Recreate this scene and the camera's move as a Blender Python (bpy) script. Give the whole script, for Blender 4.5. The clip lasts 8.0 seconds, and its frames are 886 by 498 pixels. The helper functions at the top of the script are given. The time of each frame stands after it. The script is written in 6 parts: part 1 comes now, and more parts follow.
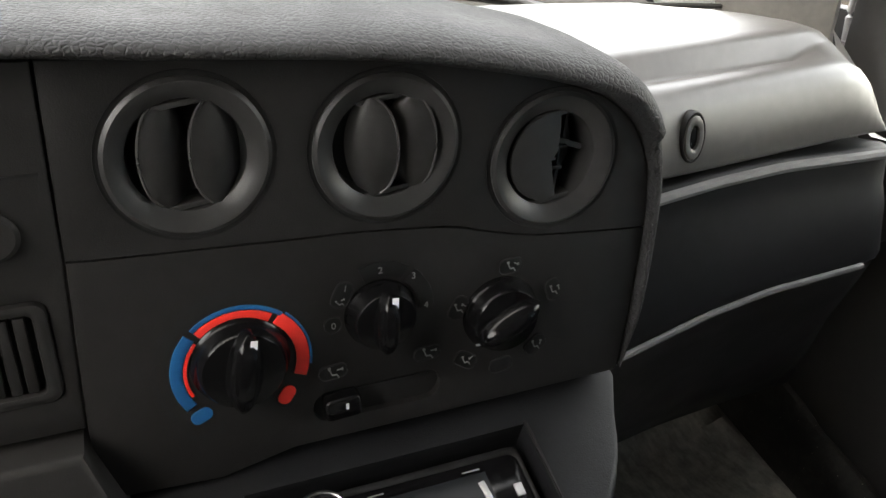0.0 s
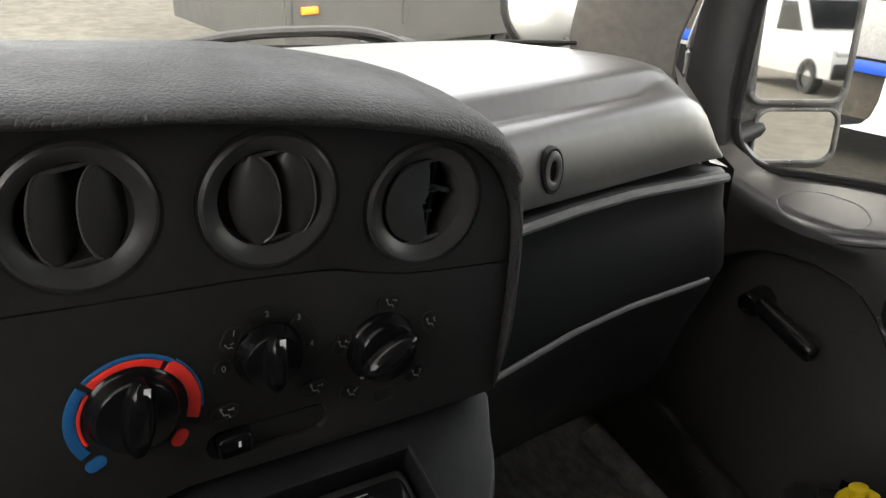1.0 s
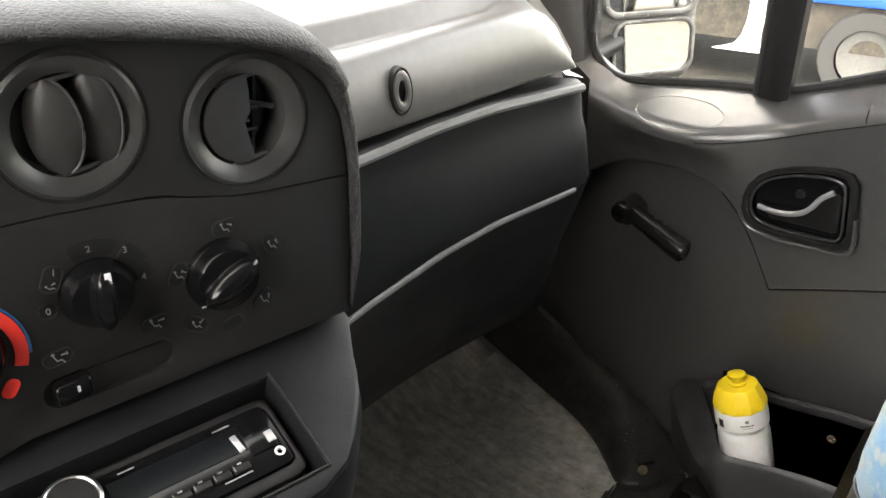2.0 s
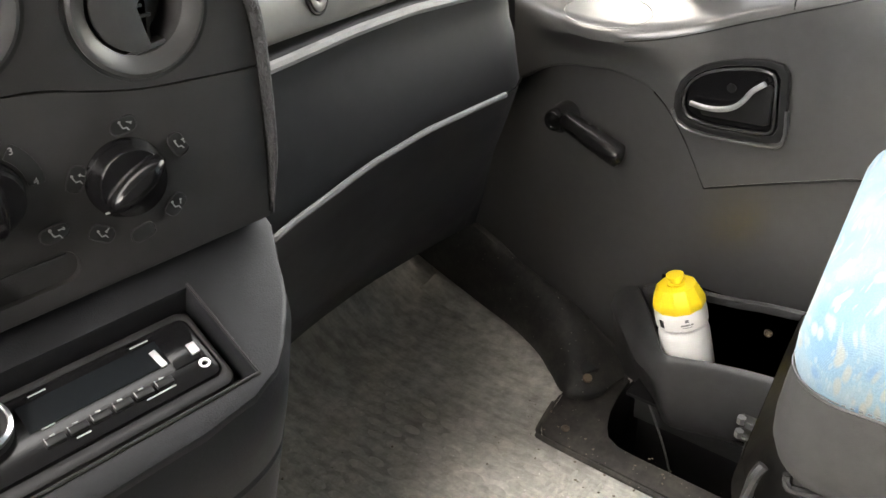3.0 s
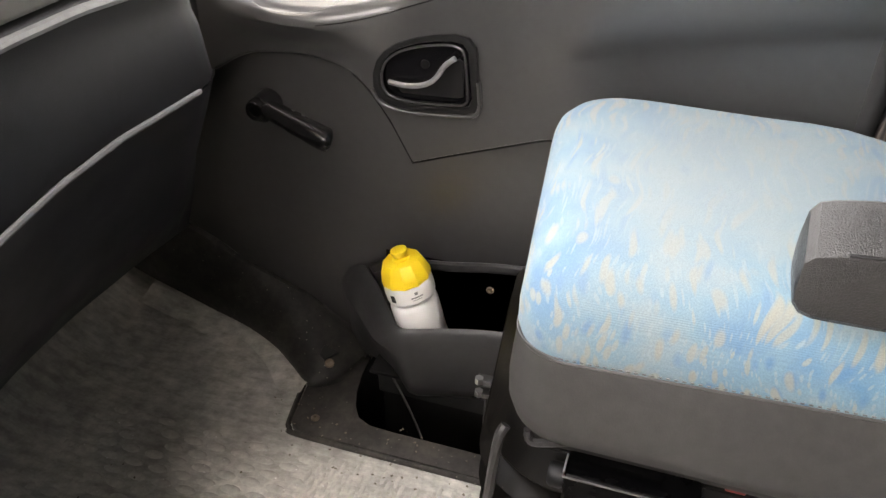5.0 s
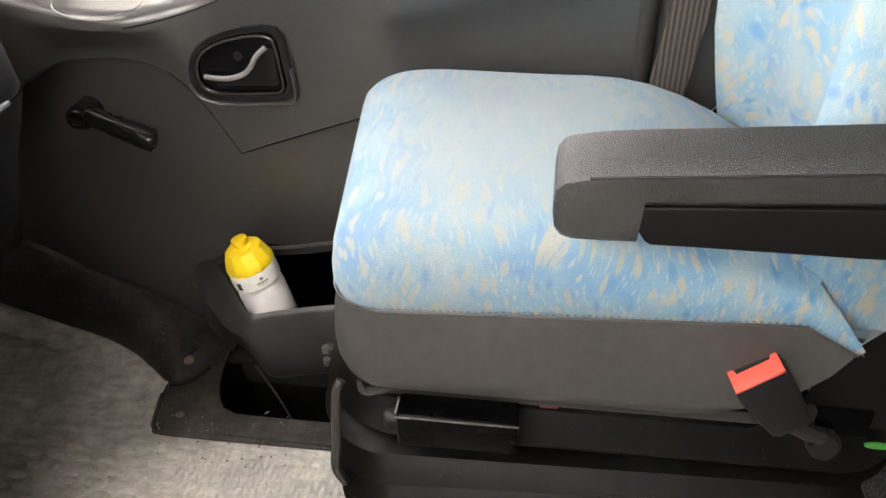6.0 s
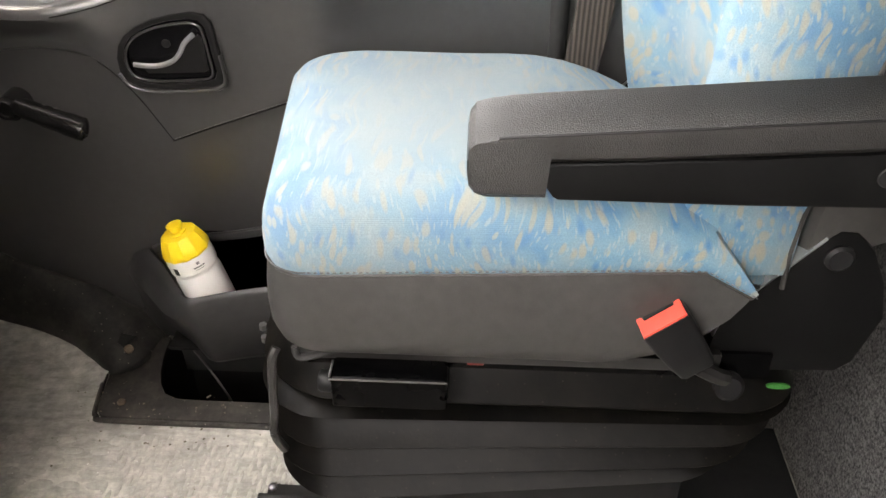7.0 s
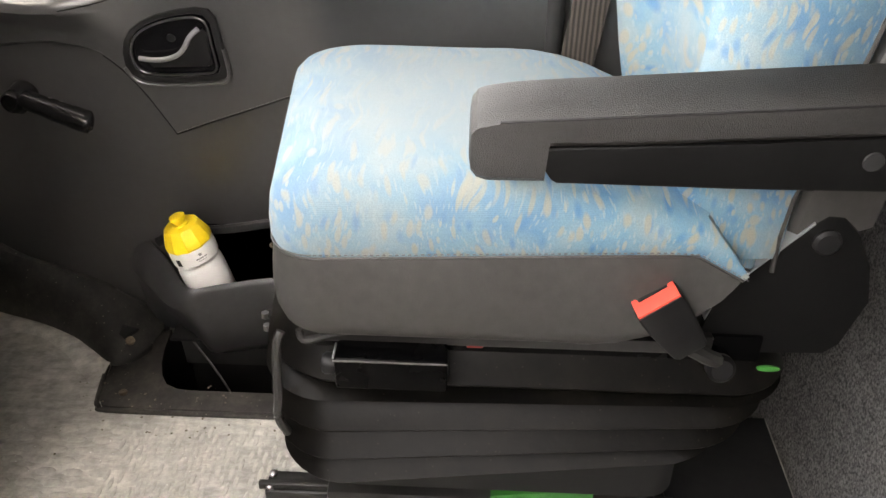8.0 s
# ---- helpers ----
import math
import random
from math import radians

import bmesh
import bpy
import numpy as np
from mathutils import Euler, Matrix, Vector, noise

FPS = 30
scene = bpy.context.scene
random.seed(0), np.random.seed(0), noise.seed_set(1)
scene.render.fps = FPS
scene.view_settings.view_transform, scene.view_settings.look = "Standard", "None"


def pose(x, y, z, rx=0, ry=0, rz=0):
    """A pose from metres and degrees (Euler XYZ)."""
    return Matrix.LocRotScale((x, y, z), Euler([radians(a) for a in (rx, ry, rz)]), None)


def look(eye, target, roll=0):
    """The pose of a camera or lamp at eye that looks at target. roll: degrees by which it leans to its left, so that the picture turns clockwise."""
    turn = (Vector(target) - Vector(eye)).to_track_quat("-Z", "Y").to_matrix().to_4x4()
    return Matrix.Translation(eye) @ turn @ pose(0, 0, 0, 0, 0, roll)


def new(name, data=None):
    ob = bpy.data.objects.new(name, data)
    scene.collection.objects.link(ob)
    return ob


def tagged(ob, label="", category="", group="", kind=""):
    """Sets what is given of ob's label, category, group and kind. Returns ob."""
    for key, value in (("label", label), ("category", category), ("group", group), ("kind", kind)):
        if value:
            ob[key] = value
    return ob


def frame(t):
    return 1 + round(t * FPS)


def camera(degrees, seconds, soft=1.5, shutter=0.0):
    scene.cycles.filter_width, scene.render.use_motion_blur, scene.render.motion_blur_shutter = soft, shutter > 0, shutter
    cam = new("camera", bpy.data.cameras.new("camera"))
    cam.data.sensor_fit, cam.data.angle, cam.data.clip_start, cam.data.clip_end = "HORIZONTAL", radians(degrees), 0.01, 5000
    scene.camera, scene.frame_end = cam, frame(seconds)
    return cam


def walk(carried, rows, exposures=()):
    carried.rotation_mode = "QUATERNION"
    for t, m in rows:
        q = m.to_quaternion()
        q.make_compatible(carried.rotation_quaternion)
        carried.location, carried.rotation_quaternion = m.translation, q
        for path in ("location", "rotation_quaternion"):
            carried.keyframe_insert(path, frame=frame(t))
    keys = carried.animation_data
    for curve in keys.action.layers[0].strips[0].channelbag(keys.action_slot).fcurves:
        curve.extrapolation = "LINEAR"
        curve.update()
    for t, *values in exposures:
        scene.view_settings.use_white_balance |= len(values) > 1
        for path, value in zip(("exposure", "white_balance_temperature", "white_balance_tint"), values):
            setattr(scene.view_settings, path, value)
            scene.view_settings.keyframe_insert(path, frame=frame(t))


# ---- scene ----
cam = camera(55.6, 8.0)
PATH = [
    (0, (-0.124, 0.018, 1.134), (0.778, 1.575, 0.262), 0.7),
    (0.5, (-0.144, 0.006, 1.158), (0.876, 1.503, 0.311), 1.3),
    (1, (-0.143, -0.012, 1.168), (1.005, 1.403, 0.341), 2.2),
    (1.5, (-0.128, -0.035, 1.16), (1.1, 1.302, 0.32), 1.3),
    (2, (-0.108, -0.054, 1.132), (1.169, 1.184, 0.217), -1.2),
    (2.2, (-0.102, -0.059, 1.119), (1.185, 1.139, 0.165), -1.9),
    (3.3, (-0.08, -0.044, 1.08), (1.241, 1.018, 0.019), -2.3),
    (3.5, (-0.067, -0.027, 1.078), (1.278, 1.009, 0.02), -2.0),
    (4, (-0.07, 0.028, 1.075), (1.404, 0.903, 0.043), 1.0),
    (4.5, (-0.076, 0.021, 1.088), (1.515, 0.642, 0.049), 4.2),
    (5, (-0.063, -0.038, 1.098), (1.523, 0.465, -0.013), 1.0),
    (5.2, (-0.075, -0.062, 1.11), (1.518, 0.379, -0.017), -0.0),
    (6.3, (-0.147, -0.143, 1.111), (1.503, 0.028, -0.007), -0.5),
    (6.5, (-0.168, -0.148, 1.108), (1.485, -0.01, -0.011), -0.3),
    (7, (-0.181, -0.159, 1.106), (1.47, -0.056, -0.019), -0.3),
    (7.5, (-0.191, -0.165, 1.093), (1.468, -0.08, -0.021), 0.6),
    (8, (-0.22, -0.151, 1.101), (1.441, -0.066, -0.01), 0.2),
]
EXPO = [(0.0, 3.95, 7600, 10), (0.5, 3.4, 7600, 10), (1.0, 3.45, 7600, 10), (1.5, 3.8, 7600, 10), (2.0, 4.8, 7800, 11), (2.2, 5.3, 7800, 11), (3.5, 5.4, 7900, 12), (4.0, 5.0, 8000, 14), (5.0, 4.95, 8000, 16), (6.5, 4.95, 8100, 15), (7.5, 5.15, 8150, 15), (8.0, 5.05, 8150, 15)]
walk(cam, [(t, look(eye, target, roll)) for t, eye, target, roll in PATH], EXPO)
SKY = 0.15
SUN = 0.15
# ---- light ----
world = bpy.data.worlds.new("sky_world")
scene.world = world
world.use_nodes = True
_nt = world.node_tree
_bg = _nt.nodes["Background"]
_sky = _nt.nodes.new("ShaderNodeTexSky")
_sky.sky_type = "NISHITA"
_sky.sun_disc = False
_sky.sun_elevation = radians(55)
_sky.sun_rotation = radians(223)
_sky.air_density = 1.0
_sky.dust_density = 2.0
_sky.ozone_density = 1.0
_veil = _nt.nodes.new("ShaderNodeHueSaturation")  # thin overcast
_veil.inputs["Saturation"].default_value = 0.35
_nt.links.new(_sky.outputs[0], _veil.inputs["Color"])
_nt.links.new(_veil.outputs[0], _bg.inputs[0])
_bg.inputs[1].default_value = SKY

sun_data = bpy.data.lights.new("sun", "SUN")
sun_data.energy = SUN
sun_data.angle = radians(30)
sun_data.color = (1.0, 0.97, 0.93)
sun = new("sun", sun_data)
sun.matrix_world = look((0, 0, 0), (0.39, 0.42, -0.819))


# ---- materials ----
def shader(name, base, rough=0.5, metal=0.0, spec=0.5, coat=0.0):
    m = bpy.data.materials.new(name)
    m.use_nodes = True
    b = m.node_tree.nodes["Principled BSDF"]
    b.inputs["Base Color"].default_value = (*base, 1)
    b.inputs["Roughness"].default_value = rough
    b.inputs["Metallic"].default_value = metal
    b.inputs["Specular IOR Level"].default_value = spec
    b.inputs["Coat Weight"].default_value = coat
    b.inputs["Coat Roughness"].default_value = 0.08
    return m, m.node_tree, b


def node(nt, kind, **values):
    n = nt.nodes.new(kind)
    for k, v in values.items():
        n.inputs[k].default_value = v
    return n


def coords(nt, scale=1.0, stretch=(1, 1, 1), turn=(0, 0, 0)):
    c = nt.nodes.new("ShaderNodeTexCoord")
    mp = nt.nodes.new("ShaderNodeMapping")
    mp.inputs["Scale"].default_value = (scale * stretch[0], scale * stretch[1], scale * stretch[2])
    mp.inputs["Rotation"].default_value = turn
    nt.links.new(c.outputs["Object"], mp.inputs[0])
    return mp.outputs[0]


def ramp(nt, fac, stops):
    r = nt.nodes.new("ShaderNodeValToRGB")
    while len(r.color_ramp.elements) < len(stops):
        r.color_ramp.elements.new(0.5)
    for e, (p, c) in zip(r.color_ramp.elements, stops):
        e.position = p
        e.color = (*c, 1) if len(c) == 3 else c
    nt.links.new(fac, r.inputs[0])
    return r.outputs[0]


def mixc(nt, fac, a, b, mode="MIX"):
    m = nt.nodes.new("ShaderNodeMix")
    m.data_type = "RGBA"
    m.blend_type = mode
    for sock, v in ((m.inputs[0], fac), (m.inputs[6], a), (m.inputs[7], b)):
        if isinstance(v, (int, float)):
            sock.default_value = v
        elif isinstance(v, tuple):
            sock.default_value = (*v, 1)
        else:
            nt.links.new(v, sock)
    return m.outputs[2]


def noise_fac(nt, vec, scale, detail=3.0, rough=0.55, dist=0.0):
    n = node(nt, "ShaderNodeTexNoise", Scale=scale, Detail=detail, Roughness=rough, Distortion=dist)
    nt.links.new(vec, n.inputs["Vector"])
    return n.outputs[0]


def bump(nt, b, height, strength=0.3, distance=0.001):
    n = node(nt, "ShaderNodeBump", Strength=strength, Distance=distance)
    nt.links.new(height, n.inputs["Height"])
    nt.links.new(n.outputs[0], b.inputs["Normal"])
    return n


def grained(name, base, rough=0.5, grain=900.0, depth=0.25, wear=0.25, wear_col=None, spec=0.4, leather=False, dist=0.0006):
    """Moulded plastic or vinyl: fine pimpled grain, soft wear patches, roughness that varies a little."""
    m, nt, b = shader(name, base, rough, spec=spec)
    v = coords(nt)
    wide = noise_fac(nt, v, 7.0, 5.0, 0.62)
    fine = noise_fac(nt, v, 60.0, 4.0)
    lighter = wear_col or tuple(min(1, c * 1.7 + 0.003) for c in base)
    f1 = ramp(nt, wide, [(0.35, (0, 0, 0)), (0.75, (wear,) * 3)])
    col = mixc(nt, f1, base, lighter)
    rubbed = noise_fac(nt, coords(nt, 1.0, (14, 30, 22), (0.3, 0.5, 0.2)), 1.0, 6.0, 0.75, 0.4)
    col = mixc(nt, ramp(nt, rubbed, [(0.62, (0, 0, 0)), (0.75, (0.35 * wear + 0.05,) * 3)]), col, tuple(min(1.0, c * 2.2 + 0.004) for c in base))
    f2 = ramp(nt, fine, [(0.3, (0.84,) * 3), (0.7, (1.13,) * 3)])
    nt.links.new(mixc(nt, 1.0, col, f2, "MULTIPLY"), b.inputs["Base Color"])
    rr = ramp(nt, wide, [(0.3, (rough * 0.85,) * 3), (0.7, (min(1, rough * 1.2),) * 3)])
    nt.links.new(rr, b.inputs["Roughness"])
    if leather:
        vo = node(nt, "ShaderNodeTexVoronoi", Scale=grain, Randomness=1.0)
        vo.feature = "DISTANCE_TO_EDGE"
        warp = nt.nodes.new("ShaderNodeVectorMath")
        warp.operation = "MULTIPLY_ADD"
        nz = node(nt, "ShaderNodeTexNoise", Scale=grain * 0.6, Detail=2.0)
        nt.links.new(v, nz.inputs["Vector"])
        nt.links.new(nz.outputs["Color"], warp.inputs[0])
        warp.inputs[1].default_value = (0.9 / grain,) * 3
        nt.links.new(v, warp.inputs[2])
        nt.links.new(warp.outputs[0], vo.inputs["Vector"])
        h = ramp(nt, vo.outputs["Distance"], [(0.0, (0, 0, 0)), (0.22, (1, 1, 1))])
        bump(nt, b, h, depth, dist)
    else:
        g = noise_fac(nt, v, grain, 2.0, 0.5)
        bump(nt, b, g, depth, dist)
    return m


M_PANEL = grained("dark_panel_plastic", (0.0135, 0.0131, 0.0129), 0.5, 1100, 0.25, 0.2, spec=0.28)
M_DASHGREY = grained("grey_dash_plastic", (0.075, 0.072, 0.067), 0.36, 900, 0.15, 0.25, spec=0.8)
M_LEATHER = grained("grained_hood_vinyl", (0.022, 0.022, 0.0225), 0.6, 250, 0.5, 0.1, spec=0.3, leather=True, dist=0.0012)
M_GLOVE = grained("blue_black_plastic", (0.0068, 0.0072, 0.0080), 0.46, 800, 0.35, 0.3, spec=0.17)
M_TRIM = grained("light_grey_trim", (0.10, 0.10, 0.10), 0.42, 700, 0.15, 0.5)
M_DOOR = grained("door_panel_plastic", (0.026, 0.0259, 0.0256), 0.33, 900, 0.12, 0.3, spec=1.0)
M_DOORLOW = grained("door_lower_plastic", (0.040, 0.0402, 0.0405), 0.5, 900, 0.3, 0.25)
M_BLACK = grained("black_plastic", (0.009, 0.009, 0.0093), 0.42, 900, 0.15, 0.3, spec=0.22)
M_GLOSS = shader("gloss_black", (0.004, 0.004, 0.0044), 0.16, spec=0.22)[0]
M_RING = grained("vent_ring_plastic", (0.026, 0.0257, 0.0254), 0.36, 1200, 0.12, 0.2)
# near-black that puts the shade of gaps, slots and openings into the colour
M_DARKHOLE = shader("cavity_shade", (0.006, 0.006, 0.006), 0.8)[0]
M_RUBBER = grained("black_rubber", (0.012, 0.012, 0.012), 0.65, 300, 0.3, 0.3)
M_RED = shader("red_print", (0.9, 0.04, 0.03), 0.45)[0]
M_BLUE = shader("blue_print", (0.004, 0.105, 0.28), 0.45)[0]
M_WHITE = shader("white_print", (0.8, 0.8, 0.8), 0.5)[0]
M_GREYPRINT = shader("grey_print", (0.19, 0.19, 0.186), 0.5)[0]
M_CHROME = shader("chrome", (0.40, 0.40, 0.40), 0.3, 1.0)[0]
M_STEEL = grained("worn_black_steel", (0.014, 0.014, 0.014), 0.35, 300, 0.1, 0.35, (0.09, 0.085, 0.08))
M_SILVER = shader("satin_silver", (0.55, 0.55, 0.55), 0.35, 0.7)[0]
M_YELLOW = shader("yellow_cap", (0.92, 0.66, 0.03), 0.42)[0]
M_BOTTLE = shader("white_bottle", (0.72, 0.71, 0.68), 0.36)[0]
M_BUCKLERED = shader("red_release", (0.80, 0.085, 0.06), 0.4)[0]
M_GREEN = shader("green_tag", (0.03, 0.20, 0.035), 0.5)[0]
M_MIRROR = shader("mirror_glass", (0.60, 0.60, 0.59), 0.02, 1.0)[0]
M_HEADLINER = grained("headliner", (0.50, 0.49, 0.47), 0.9, 500, 0.3, 0.2)
M_CARBODY = shader("white_car_paint", (0.45, 0.45, 0.445), 0.3, coat=0.6)[0]
M_GREYBODY = grained("grey_truck_side", (0.055, 0.055, 0.053), 0.6, 60, 0.2, 0.4)
M_ORANGE = shader("orange_lens", (0.85, 0.22, 0.03), 0.3)[0]
M_TYRE = shader("tyre", (0.02, 0.02, 0.02), 0.8)[0]
M_PLATE = shader("plate_yellow", (0.8, 0.55, 0.03), 0.5)[0]
M_BLUEBAND = shader("blue_band", (0.003, 0.045, 0.30), 0.45)[0]
M_DARKGLASS = shader("dark_glass", (0.005, 0.006, 0.007), 0.14, spec=0.15)[0]


def make_glass():
    m = bpy.data.materials.new("window_glass")
    m.use_nodes = True
    nt = m.node_tree
    nt.nodes.remove(nt.nodes["Principled BSDF"])
    out = nt.nodes["Material Output"]
    tr = nt.nodes.new("ShaderNodeBsdfTransparent")
    tr.inputs[0].default_value = (0.90, 0.92, 0.91, 1)
    gl = node(nt, "ShaderNodeBsdfGlossy", Roughness=0.02)
    fr = node(nt, "ShaderNodeFresnel", IOR=1.45)
    mx = nt.nodes.new("ShaderNodeMixShader")
    nt.links.new(fr.outputs[0], mx.inputs[0])
    nt.links.new(tr.outputs[0], mx.inputs[1])
    nt.links.new(gl.outputs[0], mx.inputs[2])
    nt.links.new(mx.outputs[0], out.inputs[0])
    return m


for m_sheen in (M_DOOR, M_DASHGREY):
    b_in = m_sheen.node_tree.nodes["Principled BSDF"].inputs
    b_in["Coat Weight"].default_value = 0.8
    b_in["Coat Roughness"].default_value = 0.42

M_GLASS = make_glass()


def make_floor():
    """Worn grey rubber mat: sandy dust, rubbed strokes and dark stains."""
    m, nt, b = shader("rubber_mat", (0.1, 0.1, 0.09), 0.75, spec=0.25)
    v = coords(nt)
    big = noise_fac(nt, v, 3.2, 6.0, 0.6)
    streak = noise_fac(nt, coords(nt, 1.0, (52, 15, 1), (0, 0, 0.9)), 1.0, 4.0, 0.7)
    dust = noise_fac(nt, v, 38.0, 6.0, 0.7)
    col = ramp(nt, big, [(0.3, (0.28, 0.273, 0.252)), (0.52, (0.45, 0.437, 0.40)), (0.72, (0.58, 0.56, 0.51))])
    s1 = ramp(nt, streak, [(0.38, (0.72,) * 3), (0.66, (1.3,) * 3)])
    col = mixc(nt, 0.7, col, s1, "MULTIPLY")
    d1 = ramp(nt, dust, [(0.35, (0.74,) * 3), (0.65, (1.25,) * 3)])
    col = mixc(nt, 0.8, col, d1, "MULTIPLY")
    nt.links.new(col, b.inputs["Base Color"])
    bump(nt, b, dust, 0.35, 0.002)
    return m


def make_fabric():
    """Light blue seat cloth woven with beige leaves and dabs, pale hatching and deeper blue patches, rubbed pale in the middle."""
    m, nt, b = shader("patterned_seat_cloth", (0.3, 0.5, 0.7), 0.9, spec=0.2)
    b.inputs["Sheen Weight"].default_value = 0.1
    v = coords(nt)
    warp = node(nt, "ShaderNodeTexNoise", Scale=11.0, Detail=1.0)
    nt.links.new(v, warp.inputs["Vector"])
    wv = nt.nodes.new("ShaderNodeVectorMath")
    wv.operation = "MULTIPLY_ADD"
    nt.links.new(warp.outputs["Color"], wv.inputs[0])
    wv.inputs[1].default_value = (0.055, 0.055, 0.055)
    nt.links.new(v, wv.inputs[2])
    w = wv.outputs[0]
    tone = noise_fac(nt, v, 13.0, 3.0)
    col = ramp(nt, tone, [(0.34, (0.062, 0.180, 0.305)), (0.5, (0.120, 0.232, 0.300)), (0.64, (0.185, 0.252, 0.275))])

    def strokes(turn, stretch, scale, lo, hi, seed):
        mp = nt.nodes.new("ShaderNodeMapping")
        mp.inputs["Rotation"].default_value = turn
        mp.inputs["Scale"].default_value = stretch
        mp.inputs["Location"].default_value = (seed, seed * 0.7, seed * 1.3)
        nt.links.new(w, mp.inputs[0])
        vo = node(nt, "ShaderNodeTexVoronoi", Scale=scale, Randomness=1.0)
        nt.links.new(mp.outputs[0], vo.inputs["Vector"])
        return ramp(nt, vo.outputs["Distance"], [(lo, (1, 1, 1)), (hi, (0, 0, 0))])

    # thin pale lines running several ways
    for turn, seed in ((0.55, 2.3), (-0.75, 6.1), (1.45, 9.4)):
        col = mixc(nt, mixc(nt, 1.0, strokes((0.1, 0.2, turn), (0.30, 7.5, 2.5), 20.0, 0.15, 0.24, seed), (0.6, 0.6, 0.6), "MULTIPLY"), col, (0.235, 0.290, 0.305))
    col = mixc(nt, strokes((0.2, 0.3, 0.9), (0.6, 2.8, 1.4), 21.0, 0.12, 0.34, 3.1), col, (0.060, 0.170, 0.305))
    col = mixc(nt, strokes((0.5, 0.1, -0.5), (0.35, 5.0, 2.0), 19.0, 0.15, 0.24, 7.7), col, (0.240, 0.265, 0.245))
    # beige leaves: slim, bent, some as short dabs
    for turn, stretch, scale, lo, hi, seed, deep in (
            ((0.1, 0.5, 0.35), (0.36, 2.6, 0.9), 24.0, 0.17, 0.28, 1.9, 0.9), ((0.9, 0.2, -1.1), (0.34, 2.8, 0.9), 23.0, 0.17, 0.27, 5.3, 0.85),
            ((0.6, 0.8, 1.25), (0.34, 2.9, 0.9), 23.0, 0.16, 0.26, 11.7, 0.8), ((0.1, 0.2, 0.3), (0.9, 1.5, 1.1), 15.0, 0.10, 0.17, 8.8, 0.8)):
        col = mixc(nt, mixc(nt, 1.0, strokes(turn, stretch, scale, lo, hi, seed), (deep,) * 3, "MULTIPLY"), col, (0.262, 0.250, 0.196))
    worn = noise_fac(nt, v, 4.0, 3.0)
    fade = ramp(nt, worn, [(0.45, (0, 0, 0)), (0.75, (0.4,) * 3)])
    col = mixc(nt, fade, col, (0.225, 0.255, 0.275))
    seatmid = nt.nodes.new("ShaderNodeVectorMath")
    seatmid.operation = "DISTANCE"
    nt.links.new(w, seatmid.inputs[0])
    seatmid.inputs[1].default_value = (0.82, -0.07, 0.71)
    rub = ramp(nt, seatmid.outputs["Value"], [(0.08, (0.86,) * 3), (0.33, (0, 0, 0))])
    col = mixc(nt, rub, col, (0.200, 0.235, 0.246))
    weave = nt.nodes.new("ShaderNodeTexWave")
    weave.inputs["Scale"].default_value = 420.0
    weave.inputs["Distortion"].default_value = 1.0
    nt.links.new(v, weave.inputs["Vector"])
    wz = noise_fac(nt, v, 700.0, 1.0)
    wr = ramp(nt, wz, [(0.3, (0.90,) * 3), (0.7, (1.07,) * 3)])
    col = mixc(nt, 1.0, col, wr, "MULTIPLY")
    nt.links.new(col, b.inputs["Base Color"])
    bump(nt, b, weave.outputs[0], 0.15, 0.0006)
    return m


def make_carpet(name, c1, c2, scale=260.0):
    m, nt, b = shader(name, c1, 0.95, spec=0.1)
    v = coords(nt)
    f = noise_fac(nt, v, scale, 3.0, 0.7)
    g = noise_fac(nt, v, scale * 0.25, 3.0, 0.6)
    col = ramp(nt, f, [(0.36, c1), (0.62, c2)])
    col = mixc(nt, 0.6, col, ramp(nt, g, [(0.3, (0.7,) * 3), (0.7, (1.25,) * 3)]), "MULTIPLY")
    nt.links.new(col, b.inputs["Base Color"])
    bump(nt, b, f, 0.8, 0.003)
    return m


def make_dusty(name, base, dust, amount=0.6, rough=0.7, spec=0.3):
    m, nt, b = shader(name, base, rough, spec=spec)
    v = coords(nt)
    f = noise_fac(nt, v, 16.0, 8.0, 0.7)
    g = noise_fac(nt, v, 90.0, 4.0, 0.6)
    fac = ramp(nt, f, [(0.42, (0, 0, 0)), (0.75, (amount,) * 3)])
    col = mixc(nt, fac, base, dust)
    speck = node(nt, "ShaderNodeTexVoronoi", Scale=75.0, Randomness=1.0)
    nt.links.new(v, speck.inputs["Vector"])
    col = mixc(nt, ramp(nt, speck.outputs["Distance"], [(0.05, (0.8,) * 3), (0.10, (0, 0, 0))]), col, tuple(min(1.0, c * 3.2) for c in dust))
    scuff = noise_fac(nt, coords(nt, 1.0, (9, 40, 26), (0.4, 0.2, 0.7)), 1.0, 5.0, 0.7, 0.6)
    col = mixc(nt, ramp(nt, scuff, [(0.60, (0, 0, 0)), (0.72, (0.5 * amount,) * 3)]), col, dust)
    nt.links.new(mixc(nt, 0.7, col, ramp(nt, g, [(0.3, (0.7,) * 3), (0.7, (1.2,) * 3)]), "MULTIPLY"), b.inputs["Base Color"])
    bump(nt, b, g, 0.4, 0.001)
    return m


